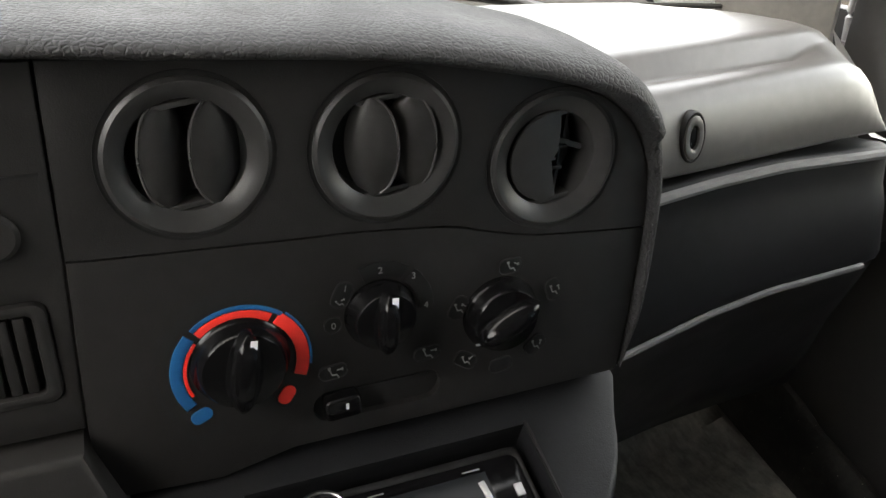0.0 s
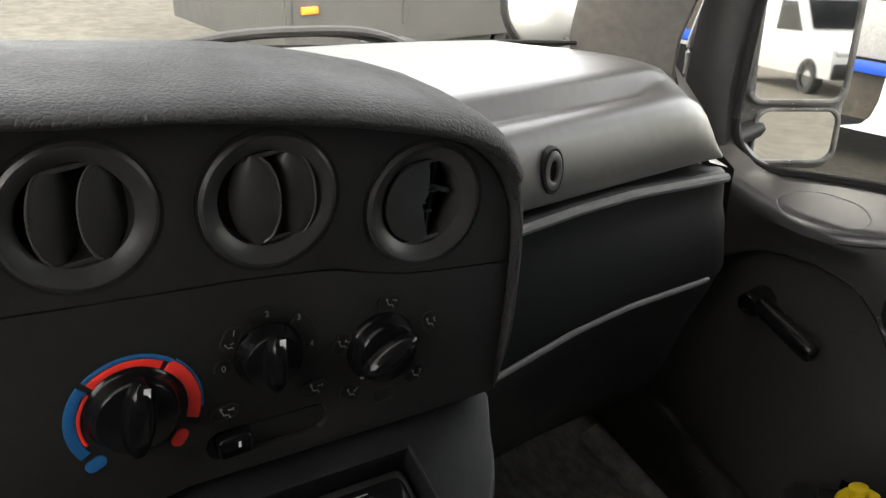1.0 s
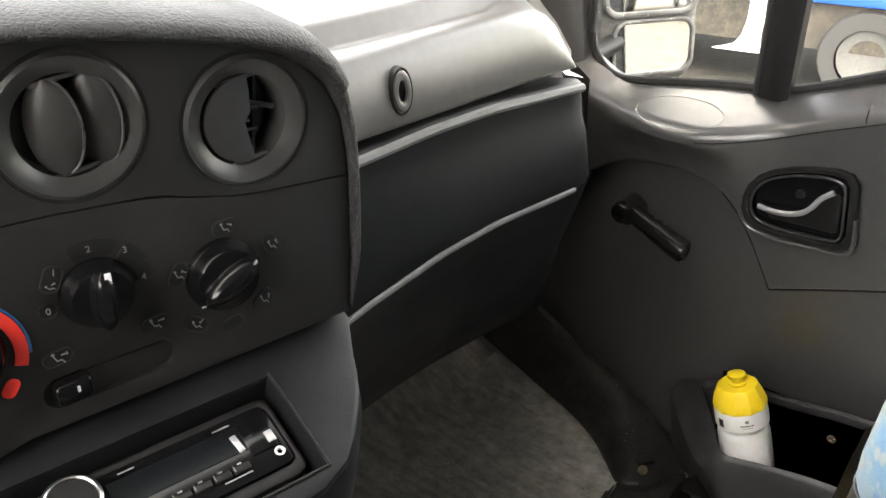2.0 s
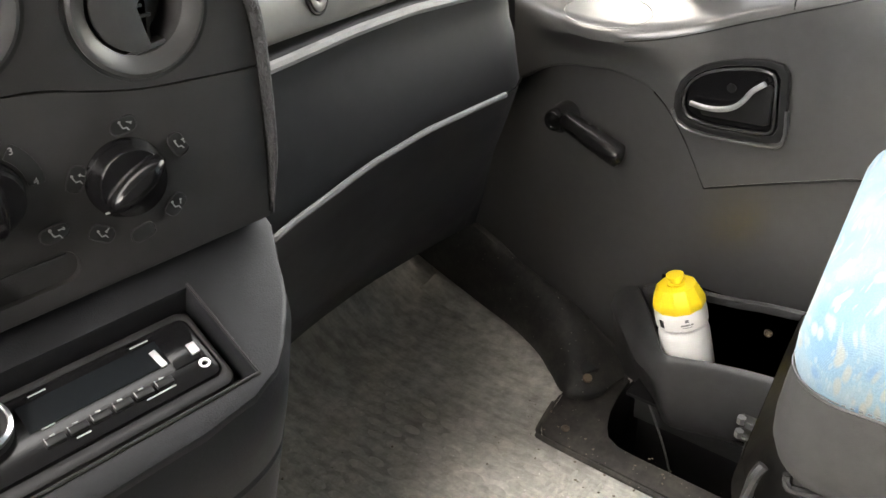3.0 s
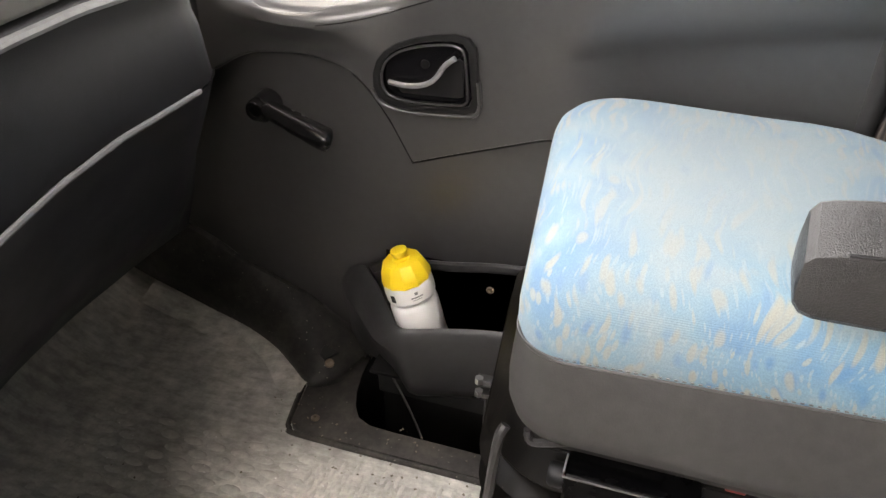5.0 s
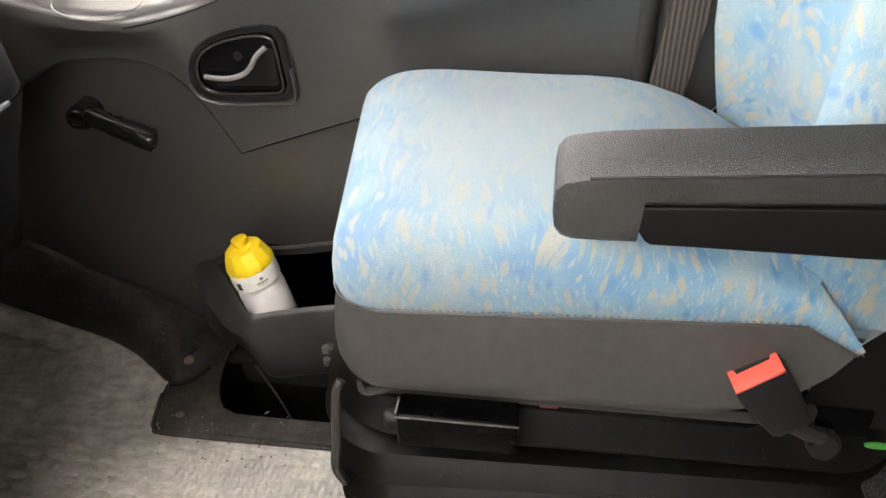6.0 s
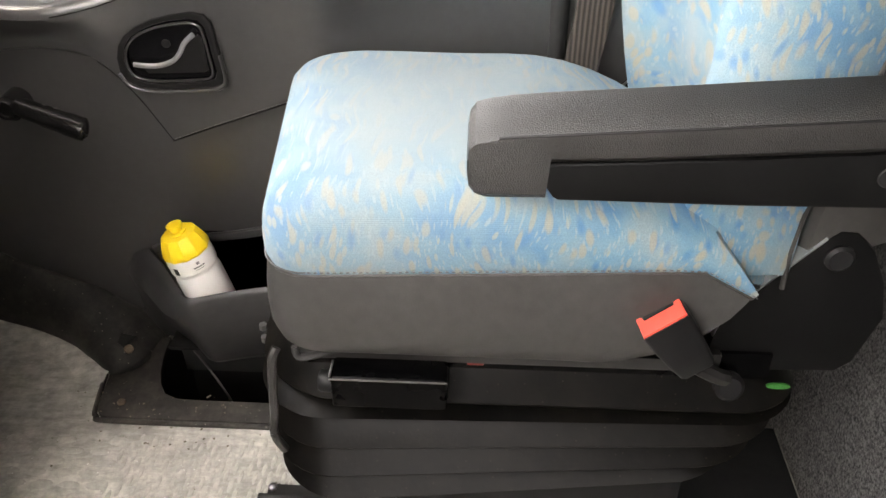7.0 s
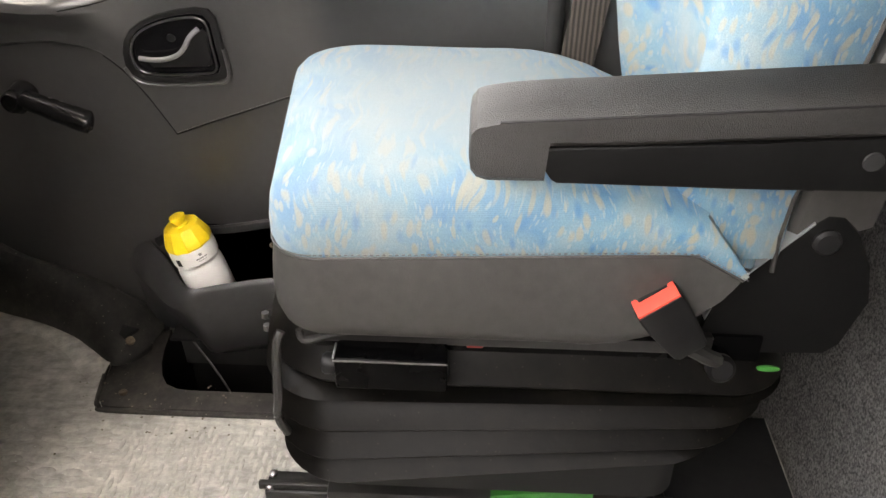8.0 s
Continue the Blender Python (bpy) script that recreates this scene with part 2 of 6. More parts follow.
def make_gravel():
    m, nt, b = shader("gravel", (0.3, 0.27, 0.2), 0.95, spec=0.1)
    v = coords(nt)
    f = noise_fac(nt, v, 6.0, 8.0, 0.75)
    g = noise_fac(nt, v, 0.5, 3.0, 0.6)
    col = ramp(nt, f, [(0.3, (0.055, 0.052, 0.044)), (0.6, (0.12, 0.113, 0.096))])
    col = mixc(nt, 0.8, col, ramp(nt, g, [(0.3, (0.8,) * 3), (0.7, (1.2,) * 3)]), "MULTIPLY")
    nt.links.new(col, b.inputs["Base Color"])
    bump(nt, b, f, 0.6, 0.03)
    return m


def make_belt():
    m, nt, b = shader("belt_webbing", (0.06, 0.05, 0.045), 0.7, spec=0.3)
    wv = nt.nodes.new("ShaderNodeTexWave")
    wv.bands_direction = "Y"
    wv.inputs["Scale"].default_value = 42.0
    wv.inputs["Distortion"].default_value = 0.4
    nt.links.new(coords(nt), wv.inputs["Vector"])
    nt.links.new(ramp(nt, wv.outputs[1], [(0.2, (0.022, 0.019, 0.017)), (0.8, (0.070, 0.058, 0.050))]), b.inputs["Base Color"])
    bump(nt, b, wv.outputs[1], 0.5, 0.001)
    return m


M_FLOOR = make_floor()
M_FABRIC = make_fabric()
M_CARPET = make_carpet("grey_speckled_carpet", (0.048, 0.048, 0.0485), (0.20, 0.197, 0.193), 210.0)
M_BELT = make_belt()
M_SKIRT = grained("grey_seat_vinyl", (0.039, 0.0375, 0.035), 0.48, 420, 0.25, 0.4)
M_BELLOW = make_dusty("dusty_rubber_bellows", (0.0022, 0.0021, 0.0019), (0.014, 0.012, 0.0092), 0.6, 0.42, 0.10)
M_KICK = make_dusty("scuffed_black_trim", (0.016, 0.016, 0.0155), (0.075, 0.070, 0.062), 0.6, 0.42)
M_SILLPLATE = make_dusty("dirty_sill_plate", (0.030, 0.028, 0.026), (0.085, 0.076, 0.066), 0.7, 0.7)
M_GRAVEL = make_gravel()


# ---- mesh helpers ----
def finish(name, bm, mat, smooth=True, auto=40):
    bmesh.ops.recalc_face_normals(bm, faces=bm.faces[:])
    me = bpy.data.meshes.new(name)
    for fc in bm.faces:
        fc.smooth = smooth
    if smooth:
        for e in bm.edges:
            if len(e.link_faces) == 2 and e.calc_face_angle(0) > radians(auto):
                e.smooth = False
    bm.to_mesh(me)
    bm.free()
    me.materials.append(mat)
    return me


def part(name, bm, mat, parent=None, label="", smooth=True, auto=40):
    ob = new(name, finish(name, bm, mat, smooth, auto))
    if parent is not None:
        ob.parent = parent
    if label:
        ob["label"] = label
    return ob


def thing(name, label, category, group="", kind="", at=(0, 0, 0)):
    ob = new(name)
    ob.empty_display_size = 0.02
    return tagged(ob, label, category, group, kind)


def loft(rows, close_u=False, close_v=False, caps=False, bm=None):
    """A skin over rows of points; close_v joins each row's ends, close_u the first row to the last."""
    bm = bm or bmesh.new()
    vs = [[bm.verts.new(p) for p in r] for r in rows]
    nr, nc = len(vs), len(vs[0])
    for i in range(nr if close_u else nr - 1):
        a, b = vs[i], vs[(i + 1) % nr]
        for j in range(nc if close_v else nc - 1):
            k = (j + 1) % nc
            quad = [a[j], a[k], b[k], b[j]]
            try:
                bm.faces.new(quad)
            except ValueError:
                pass
    if caps:
        bm.faces.new(vs[0])
        bm.faces.new(vs[-1][::-1])
    return bm


def thicken(bm, depth):
    bmesh.ops.solidify(bm, geom=bm.faces[:], thickness=depth)
    return bm


def box(size, at=(0, 0, 0), m=None, bev=0.0, seg=2, bm=None):
    bm = bm or bmesh.new()
    mm = (m or Matrix.Identity(4)) @ Matrix.Translation(at) @ Matrix.Diagonal((*size, 1))
    made = bmesh.ops.create_cube(bm, size=1.0, matrix=mm)
    if bev:
        es = list({e for v in made["verts"] for e in v.link_edges})
        bmesh.ops.bevel(bm, geom=es, offset=bev, segments=seg, profile=0.5, affect="EDGES")
    return bm


def revolve(profile, n=32, m=None, bm=None, cap=True):
    """Turns (radius, height) pairs about z; ends with radius 0 are closed to a point."""
    m = m or Matrix.Identity(4)
    bm = bm or bmesh.new()
    rows = []
    for r, h in profile:
        rows.append([m @ Vector((max(r, 1e-5) * math.cos(2 * math.pi * k / n), max(r, 1e-5) * math.sin(2 * math.pi * k / n), h)) for k in range(n)])
    loft(rows, close_v=True, bm=bm, caps=cap)
    return bm


def spline(pts, n=8):
    """Smooth points through pts (Catmull-Rom)."""
    pts = [Vector(p) for p in pts]
    out = []
    for i in range(len(pts) - 1):
        p0, p1, p2, p3 = pts[max(i - 1, 0)], pts[i], pts[i + 1], pts[min(i + 2, len(pts) - 1)]
        for k in range(n):
            t = k / n
            out.append(0.5 * ((2 * p1) + (p2 - p0) * t + (2 * p0 - 5 * p1 + 4 * p2 - p3) * t * t + (3 * p1 - p0 - 3 * p2 + p3) * t ** 3))
    out.append(pts[-1])
    return out


def tube(path, radius, n=10, bm=None, flat=1.0, up=(0, 0, 1), closed=False):
    path = [Vector(p) for p in path]
    rows = []
    for i, p in enumerate(path):
        a = path[(i - 1) % len(path)] if closed else path[max(i - 1, 0)]
        b = path[(i + 1) % len(path)] if closed else path[min(i + 1, len(path) - 1)]
        d = (b - a).normalized()
        s = d.cross(Vector(up))
        s = s.normalized() if s.length > 1e-4 else d.orthogonal().normalized()
        q = s.cross(d)
        r = radius[i] if isinstance(radius, (list, tuple)) else radius
        rows.append([p + s * r * math.cos(2 * math.pi * k / n) + q * r * flat * math.sin(2 * math.pi * k / n) for k in range(n)])
    return loft(rows, close_u=closed, close_v=True, caps=not closed, bm=bm)


def lerp_table(table, x):
    """Linear look-up in a rising or falling table of (x, value, ...)."""
    t = sorted(table)
    if x <= t[0][0]:
        return t[0][1:]
    for a, b in zip(t, t[1:]):
        if x <= b[0]:
            k = (x - a[0]) / (b[0] - a[0])
            return tuple(p + (q - p) * k for p, q in zip(a[1:], b[1:]))
    return t[-1][1:]


def sheet(outline, holes, place, depth, bev=0.0015):
    """A plate with holes: outline and holes in 2D, place(u, v, n) puts it in the world, depth goes inwards."""
    bm = bmesh.new()
    edges = []
    for loop in [outline] + holes:
        vs = [bm.verts.new((p[0], p[1], 0)) for p in loop]
        edges += [bm.edges.new((vs[i], vs[(i + 1) % len(vs)])) for i in range(len(vs))]
    bmesh.ops.triangle_fill(bm, use_beauty=True, use_dissolve=False, edges=edges, normal=(0, 0, 1))
    top = bm.faces[:]
    ext = bmesh.ops.extrude_face_region(bm, geom=top)
    low = [g for g in ext["geom"] if isinstance(g, bmesh.types.BMVert)]
    for v in low:
        v.co.z = -depth
    if bev:
        rim = [e for e in bm.edges if abs(e.verts[0].co.z) < 1e-7 and abs(e.verts[1].co.z) < 1e-7 and any(abs(f.normal.z) < 0.5 or f.calc_center_median().z < -1e-6 for f in e.link_faces)]
        bmesh.ops.bevel(bm, geom=rim, offset=bev, segments=2, profile=0.5, affect="EDGES")
    for v in bm.verts:
        v.co = place(*v.co)
    return bm


def circle2(cx, cy, r, n=40):
    return [(cx + r * math.cos(2 * math.pi * k / n), cy + r * math.sin(2 * math.pi * k / n)) for k in range(n)]


def rrect(cx, cy, hx, hy, r, n=6):
    out = []
    for sx, sy, a0 in ((1, 1, 0), (-1, 1, 90), (-1, -1, 180), (1, -1, 270)):
        for k in range(n + 1):
            a = radians(a0 + 90 * k / n)
            out.append((cx + sx * (hx - r) + r * math.cos(a), cy + sy * (hy - r) + r * math.sin(a)))
    return out


def lettering(text, size, m, mat, parent, name="digit"):
    """Raised characters in the built-in font, as a mesh."""
    cu = bpy.data.curves.new(name, "FONT")
    cu.body = text
    cu.size = size
    cu.extrude = 0.0002
    cu.align_x = "CENTER"
    cu.align_y = "CENTER"
    tmp = bpy.data.objects.new("tmp", cu)
    scene.collection.objects.link(tmp)
    me = bpy.data.meshes.new_from_object(tmp.evaluated_get(bpy.context.evaluated_depsgraph_get()))
    bpy.data.objects.remove(tmp)
    me.transform(m)
    me.materials.clear()
    me.materials.append(mat)
    ob = new(name, me)
    ob.parent = parent
    return ob


# ---- cab shell ----
def door_x(z):
    return 1.134 - 0.105 * z


def slab(name, pts, thick, mat, label):
    """A flat wall of the given outline, its thickness on the side away from the cab."""
    a, b, c = (Vector(p) for p in pts[:3])
    out = (b - a).cross(c - b).normalized() * abs(thick)
    if out.dot(a - Vector((0.2, 0.1, 0.8))) < 0:
        out = -out
    bm = loft([pts, [tuple(Vector(p) + out) for p in pts]], close_v=True, caps=True)
    return tagged(part(name, bm, mat, smooth=False), label, "wall", kind="structure")


# floor with the step well left open beside the door
def floor_mesh():
    bm = bmesh.new()
    xs = [-0.95, -0.4, 0.1, 0.45, 0.6, 0.72, 0.82, 0.905]
    ys = [-0.68, -0.4, -0.1, 0.2, 0.47, 0.6, 0.75, 0.88, 0.97, 1.03, 1.10, 1.2]
    zs = {0.97: 0.012, 1.03: 0.05, 1.10: 0.14, 1.2: 0.32}
    vs = {}
    for x in xs + [1.0, 1.08, 1.14]:
        for y in ys:
            z = zs.get(y, 0.0)
            if y > 0.5 and x >= 1.0:
                z += 0.02 * (x - 0.95) / 0.19
            vs[x, y] = bm.verts.new((x, y, z))
    allx = xs + [1.0, 1.08, 1.14]
    for i in range(len(allx) - 1):
        for j in range(len(ys) - 1):
            if allx[i] >= 0.905 and ys[j] < 0.47:
                continue
            bm.faces.new([vs[allx[i], ys[j]], vs[allx[i + 1], ys[j]], vs[allx[i + 1], ys[j + 1]], vs[allx[i], ys[j + 1]]])
    return bm


floor = tagged(part("floor", floor_mesh(), M_FLOOR), "worn grey-beige rubber cab floor mat with dust and scuffs", "floor", kind="structure")

# oval and stroke-shaped studs of the mat near the seat
def mat_studs():
    bm = bmesh.new()
    rnd = random.Random(4)

    def stud(x, y, hx, hy, h):
        pts = [(x + hx * math.cos(a), y + hy * math.sin(a)) for a in [2 * math.pi * k / 10 for k in range(10)]]
        lo = [bm.verts.new((px, py, 0.0002)) for px, py in pts]
        hi = [bm.verts.new((x + (px - x) * 0.72, y + (py - y) * 0.8, h)) for px, py in pts]
        for k in range(10):
            bm.faces.new([lo[k], lo[(k + 1) % 10], hi[(k + 1) % 10], hi[k]])
        bm.faces.new(hi)

    for i in range(17):
        for j in range(17):
            x, y = 0.42 + 0.0245 * i, 0.475 + 0.046 * j + (0.023 if i % 2 else 0)
            if y < 0.93 and x < 0.83 - 0.15 * max(0.0, y - 0.75) and rnd.random() > 0.12:
                stud(x, y, 0.0080 + rnd.random() * 0.0015, 0.0185, 0.0008 + rnd.random() * 0.0008)
    for i in range(12):
        for j in range(26):
            x, y = 0.44 + 0.036 * i + (0.018 if j % 2 else 0), 0.155 + 0.0122 * j
            if x < 0.835 and not (x < 0.62 and y < 0.20) and rnd.random() > 0.15:
                stud(x, y, 0.0145 + rnd.random() * 0.003, 0.0045, 0.0010 + rnd.random() * 0.0010)
    return bm


M_STUD = make_dusty("worn_mat_stud", (0.45, 0.437, 0.40), (0.56, 0.54, 0.49), 0.7, 0.7)
tagged(part("mat_stud", mat_studs(), M_STUD, floor), kind="stuff")

# roof out of view; its front edge is set back to admit sky light
slab("ceiling", [(-1.0, -1.0, 1.78), (1.08, -1.0, 1.78), (1.08, 0.36, 1.78), (-1.0, 0.36, 1.78)], 0.04, M_HEADLINER, "light grey headliner of the cab roof")
slab("wall_rear", [(-1.0, -0.665, -0.35), (1.2, -0.665, -0.35), (1.2, -0.665, 0.0), (1.1, -0.93, 1.78), (-1.0, -0.93, 1.78), (-1.0, -0.665, 0.0)], -0.04, M_CARPET, "rear cab wall lined with grey speckled carpet")
slab("wall_firewall", [(-1.0, 1.22, -0.3), (1.16, 1.22, -0.3), (1.16, 1.1, 0.855), (-1.0, 1.1, 0.855)], 0.04, M_BLACK, "black front bulkhead under the dashboard")
slab("wall_left_lower", [(-0.98, 0.74, -0.3), (-0.98, 1.2, -0.3), (-0.98, 1.2, 0.80), (-0.98, 0.74, 0.80)], 0.04, M_DOORLOW, "black side wall beside the pedals")
slab("wall_right_front", [(1.155, 0.78, -0.3), (1.155, 1.22, -0.3), (1.13, 1.22, 0.9), (1.12, 0.78, 0.9)], -0.03, M_BLACK, "black side wall of the footwell")
slab("wall_well_outer", [(1.16, -0.66, -0.32), (1.16, 0.49, -0.32), (1.145, 0.49, 0.08), (1.145, -0.66, 0.08)], -0.02, M_BLACK, "black outer side of the step well")
slab("wall_underside", [(-0.98, -0.66, -0.03), (0.92, -0.66, -0.03), (0.92, 1.2, -0.03), (-0.98, 1.2, -0.03)], 0.02, M_BLACK, "underside of the cab floor")
# two unseen walls added on the left; their edges limit light from there
slab("wall_left_block", [(-0.98, -0.30, -0.3), (-0.98, 0.74, -0.3), (-0.98, 0.74, 1.16), (-0.98, -0.30, 1.16)], 0.04, M_DOORLOW, "unseen black wall added below the left opening to limit light")
slab("wall_left_rear_block", [(-0.98, -0.95, -0.3), (-0.98, -0.30, -0.3), (-0.98, -0.30, 1.78), (-0.98, -0.95, 1.78)], 0.04, M_DOORLOW, "unseen black wall added behind the left opening to limit light")
slab("wall_tunnel", [(0.16, 0.45, 0.0), (0.16, 1.14, 0.0), (0.16, 1.10, 0.86), (0.16, 0.50, 0.86)], 0.03, M_BLACK, "black side of the centre console under the dashboard")
slab("wall_well_inner", [(0.925, -0.66, -0.32), (0.925, 0.49, -0.32), (0.925, 0.49, -0.022), (0.925, -0.66, -0.022)], -0.012, M_BLACK, "black inner wall of the step well")
slab("wall_well_front", [(0.91, 0.474, -0.32), (1.17, 0.474, -0.32), (1.17, 0.474, -0.004), (0.91, 0.474, -0.004)], 0.012, M_BLACK, "black front wall of the step well")
slab("wall_well_floor", [(0.93, -0.66, -0.30), (1.2, -0.66, -0.30), (1.2, 0.49, -0.30), (0.92, 0.49, -0.30)], -0.012, M_BLACK, "dark tread of the entry step")

# dirty plate framing the step well, with a rounded corner
plate_out = [(0.861, -0.55), (0.861, 0.505)] + [(0.891 - 0.03 * math.cos(radians(a)), 0.511 + 0.03 * math.sin(radians(a))) for a in (20, 45, 70, 90)] + [(0.975, 0.553), (1.04, 0.53), (1.09, 0.49), (1.085, 0.470), (1.03, 0.466), (0.985, 0.457), (0.950, 0.444), (0.926, 0.428), (0.914, 0.402), (0.912, 0.36), (0.912, -0.55)]
sill = tagged(thing("sill_plate", "dirty black sill plate framing the step well, screwed to the floor", "sill plate", kind="structure"))
part("plate", sheet(plate_out, [], lambda u, v, n: Vector((u, v, 0.010 + n)), 0.0095, 0.003), M_SILLPLATE, sill)
rim_path = spline([(0.857, -0.2, 0.003), (0.857, 0.2, 0.003), (0.857, 0.50, 0.003), (0.866, 0.536, 0.004), (0.89, 0.546, 0.005), (0.972, 0.560, 0.006)], 6)
part("rim", tube(rim_path, 0.005, 8), M_SILLPLATE, sill)


def screw_head(at, parent, normal=(0, 0, 1), r=0.008):
    m = Matrix.Translation(at) @ Vector(normal).to_track_quat("Z", "Y").to_matrix().to_4x4()
    bm = revolve([(0, -0.002), (r, -0.002), (r, 0.001), (r * 0.8, 0.003), (0.0025, 0.0034), (0.0022, 0.001), (0, 0.001)], 16, m)
    return part("screw", bm, M_SCREW, parent, "rusty screw head")


M_SCREW = make_dusty("rusty_screw", (0.10, 0.08, 0.06), (0.30, 0.22, 0.15), 0.7, 0.6)
screw_head((0.897, 0.500, 0.011), sill)


# rolled-up side edge of the mat along the cover
ridge_a = spline([(0.955, 0.552, 0.002), (0.988, 0.607, 0.002), (1.028, 0.665, 0.002), (1.065, 0.752, 0.004), (1.082, 0.86, 0.022), (1.082, 0.955, 0.05)], 6)
ridge = [[p + Vector((-0.035, 0.012, -0.001)), p + Vector((-0.018, 0.006, 0.003)), p + Vector((-0.006, 0.002, 0.010)), p + Vector((0.004, -0.001, 0.017)), p + Vector((0.016, -0.004, 0.019)), p + Vector((0.05, -0.02, 0.004))] for p in ridge_a]
part("mat_edge", loft(ridge), M_FLOOR, floor, "rolled rubber edge of the mat")

# scuffed curved cover along the door sill towards the front
def kick_rows():
    low = [(1.020, 0.488, 0.014), (0.986, 0.508, 0.014), (0.966, 0.546, 0.016), (1.0, 0.598, 0.015), (1.04, 0.655, 0.015), (1.078, 0.745, 0.022), (1.092, 0.864, 0.05), (1.085, 0.953, 0.09), (1.08, 1.06, 0.14)]
    top = [(1.070, 0.478, 0.018), (1.108, 0.486, 0.022), (1.124, 0.512, 0.032), (1.126, 0.565, 0.062), (1.122, 0.606, 0.096), (1.118, 0.672, 0.128), (1.114, 0.75, 0.162), (1.110, 0.82, 0.207), (1.11, 1.06, 0.30)]
    bul = [0.004, 0.014, 0.022, 0.028, 0.032, 0.034, 0.032, 0.03, 0.03]
    lo, to = spline(low, 5), spline(top, 5)
    rows = []
    for i in range(len(lo)):
        k = i / (len(lo) - 1) * (len(bul) - 1)
        b = bul[int(k)] + (bul[min(int(k) + 1, len(bul) - 1)] - bul[int(k)]) * (k - int(k))
        a, c = lo[i], to[i]
        out = Vector((-0.45, -0.15, 0.88))
        row = [a + Vector((0.025, 0.01, -0.016)), a + Vector((0.001, 0, -0.004)), a + Vector((0.0, 0, 0.004))]
        for s in (0.06, 0.15, 0.3, 0.45, 0.6, 0.75, 0.88):
            row.append(a.lerp(c, s) + Vector((0, 0, 0.004)) + out * b * math.sin(math.pi * s) ** 0.55)
        row += [c + Vector((0, 0, 0.003)), c + Vector((0.004, 0, -0.004)), c + Vector((0.02, 0, -0.02))]
        rows.append(row)
    return rows


cover = tagged(thing("door_sill_cover", "scuffed black curved plastic cover along the door sill", "trim cover", kind="structure"))
part("cover", loft(kick_rows()), M_KICK, cover)
screw_head((1.006, 0.520, 0.0435), cover, (-0.45, -0.25, 0.85), 0.009)
notch = [(-0.017, 0.012), (0.014, 0.020), (0.006, -0.010), (-0.010, -0.008)]
nm = Matrix.Translation((1.018, 0.532, 0.052)) @ Vector((-0.45, -0.15, 0.88)).to_track_quat("Z", "Y").to_matrix().to_4x4() @ Matrix.Rotation(radians(-40), 4, "Z")
# solid dark plate, flush with the cover, painting a recess's shade
part("screw_recess", sheet(notch, [], lambda u, v, n: nm @ Vector((u, v, n)), 0.012, 0.002), M_DARKHOLE, cover, "flush dark plate painted as a shaded recess beside the screw")

# ---- passenger door ----
door = tagged(thing("door_1", "closed passenger door with black plastic lining, pocket and winder", "door", kind="structure"))

LEDGE = [  # y, x and z of the inner edge, z of the lower border, z at the glass
    (0.80, 1.045, 0.735, 0.54, 0.775), (0.76, 1.050, 0.722, 0.555, 0.765), (0.707, 1.052, 0.706, 0.577, 0.735), (0.673, 1.040, 0.702, 0.600, 0.730), (0.64, 1.026, 0.701, 0.614, 0.734),
    (0.601, 1.012, 0.703, 0.620, 0.740), (0.55, 1.004, 0.702, 0.624, 0.748), (0.501, 1.007, 0.703, 0.616, 0.754), (0.475, 1.016, 0.706, 0.608, 0.756),
    (0.446, 1.030, 0.710, 0.582, 0.758), (0.415, 1.042, 0.718, 0.536, 0.763), (0.395, 1.047, 0.724, 0.495, 0.768), (0.377, 1.050, 0.731, 0.457, 0.775), (0.372, 1.050, 0.733, 0.459, 0.777),
    (0.313, 1.052, 0.755, 0.482, 0.800), (0.17, 1.048, 0.808, 0.535, 0.850), (0.02, 1.043, 0.855, 0.570, 0.895), (-0.13, 1.038, 0.895, 0.592, 0.93), (-0.245, 1.035, 0.925, 0.605, 0.955)]


def door_upper():
    rows = []
    n = 70
    for i in range(n + 1):
        y = 0.80 - (0.80 + 0.245) * i / n
        if abs(y - 0.377) < 0.008:
            y = 0.377
        xe, ze, zl, zg = lerp_table(LEDGE, y)
        xb = door_x(zl) - 0.012
        row = [(1.125, y, zg + 0.002), (1.108, y, zg - 0.004), (xe + 0.022, y, ze + 0.010), (xe + 0.008, y, ze + 0.005), (xe + 0.001, y, ze - 0.004), (xe, y, ze - 0.016)]
        zt = ze - 0.016
        for s in (0.12, 0.24, 0.34, 0.42, 0.48, 0.54, 0.66, 0.8, 0.93):
            z = zt + (zl - zt) * s
            base = door_x(z) - 0.012
            k = max(0.0, 1 - s * 1.25) ** 1.4
            belly = max(0.0, min(1.0, (0.24 - y) / 0.12))
            base -= belly * 0.020 * max(0.0, 1 - (s / 0.52) ** 4)
            row.append((base + (xe - door_x(zt) + 0.012) * k, y, z))
        row += [(xb + 0.001, y, zl + 0.002), (xb + 0.005, y, zl), (xb + 0.016, y, zl)]
        rows.append(row)
    return loft(rows)


HANDLE_OUT = [(0.438, 0.584), (0.437, 0.607), (0.43, 0.628), (0.416, 0.646), (0.396, 0.66), (0.368, 0.672), (0.338, 0.680), (0.305, 0.685), (0.284, 0.682), (0.274, 0.668), (0.270, 0.62), (0.268, 0.580), (0.274, 0.565), (0.290, 0.559), (0.34, 0.555), (0.379, 0.553), (0.41, 0.556), (0.430, 0.566)]


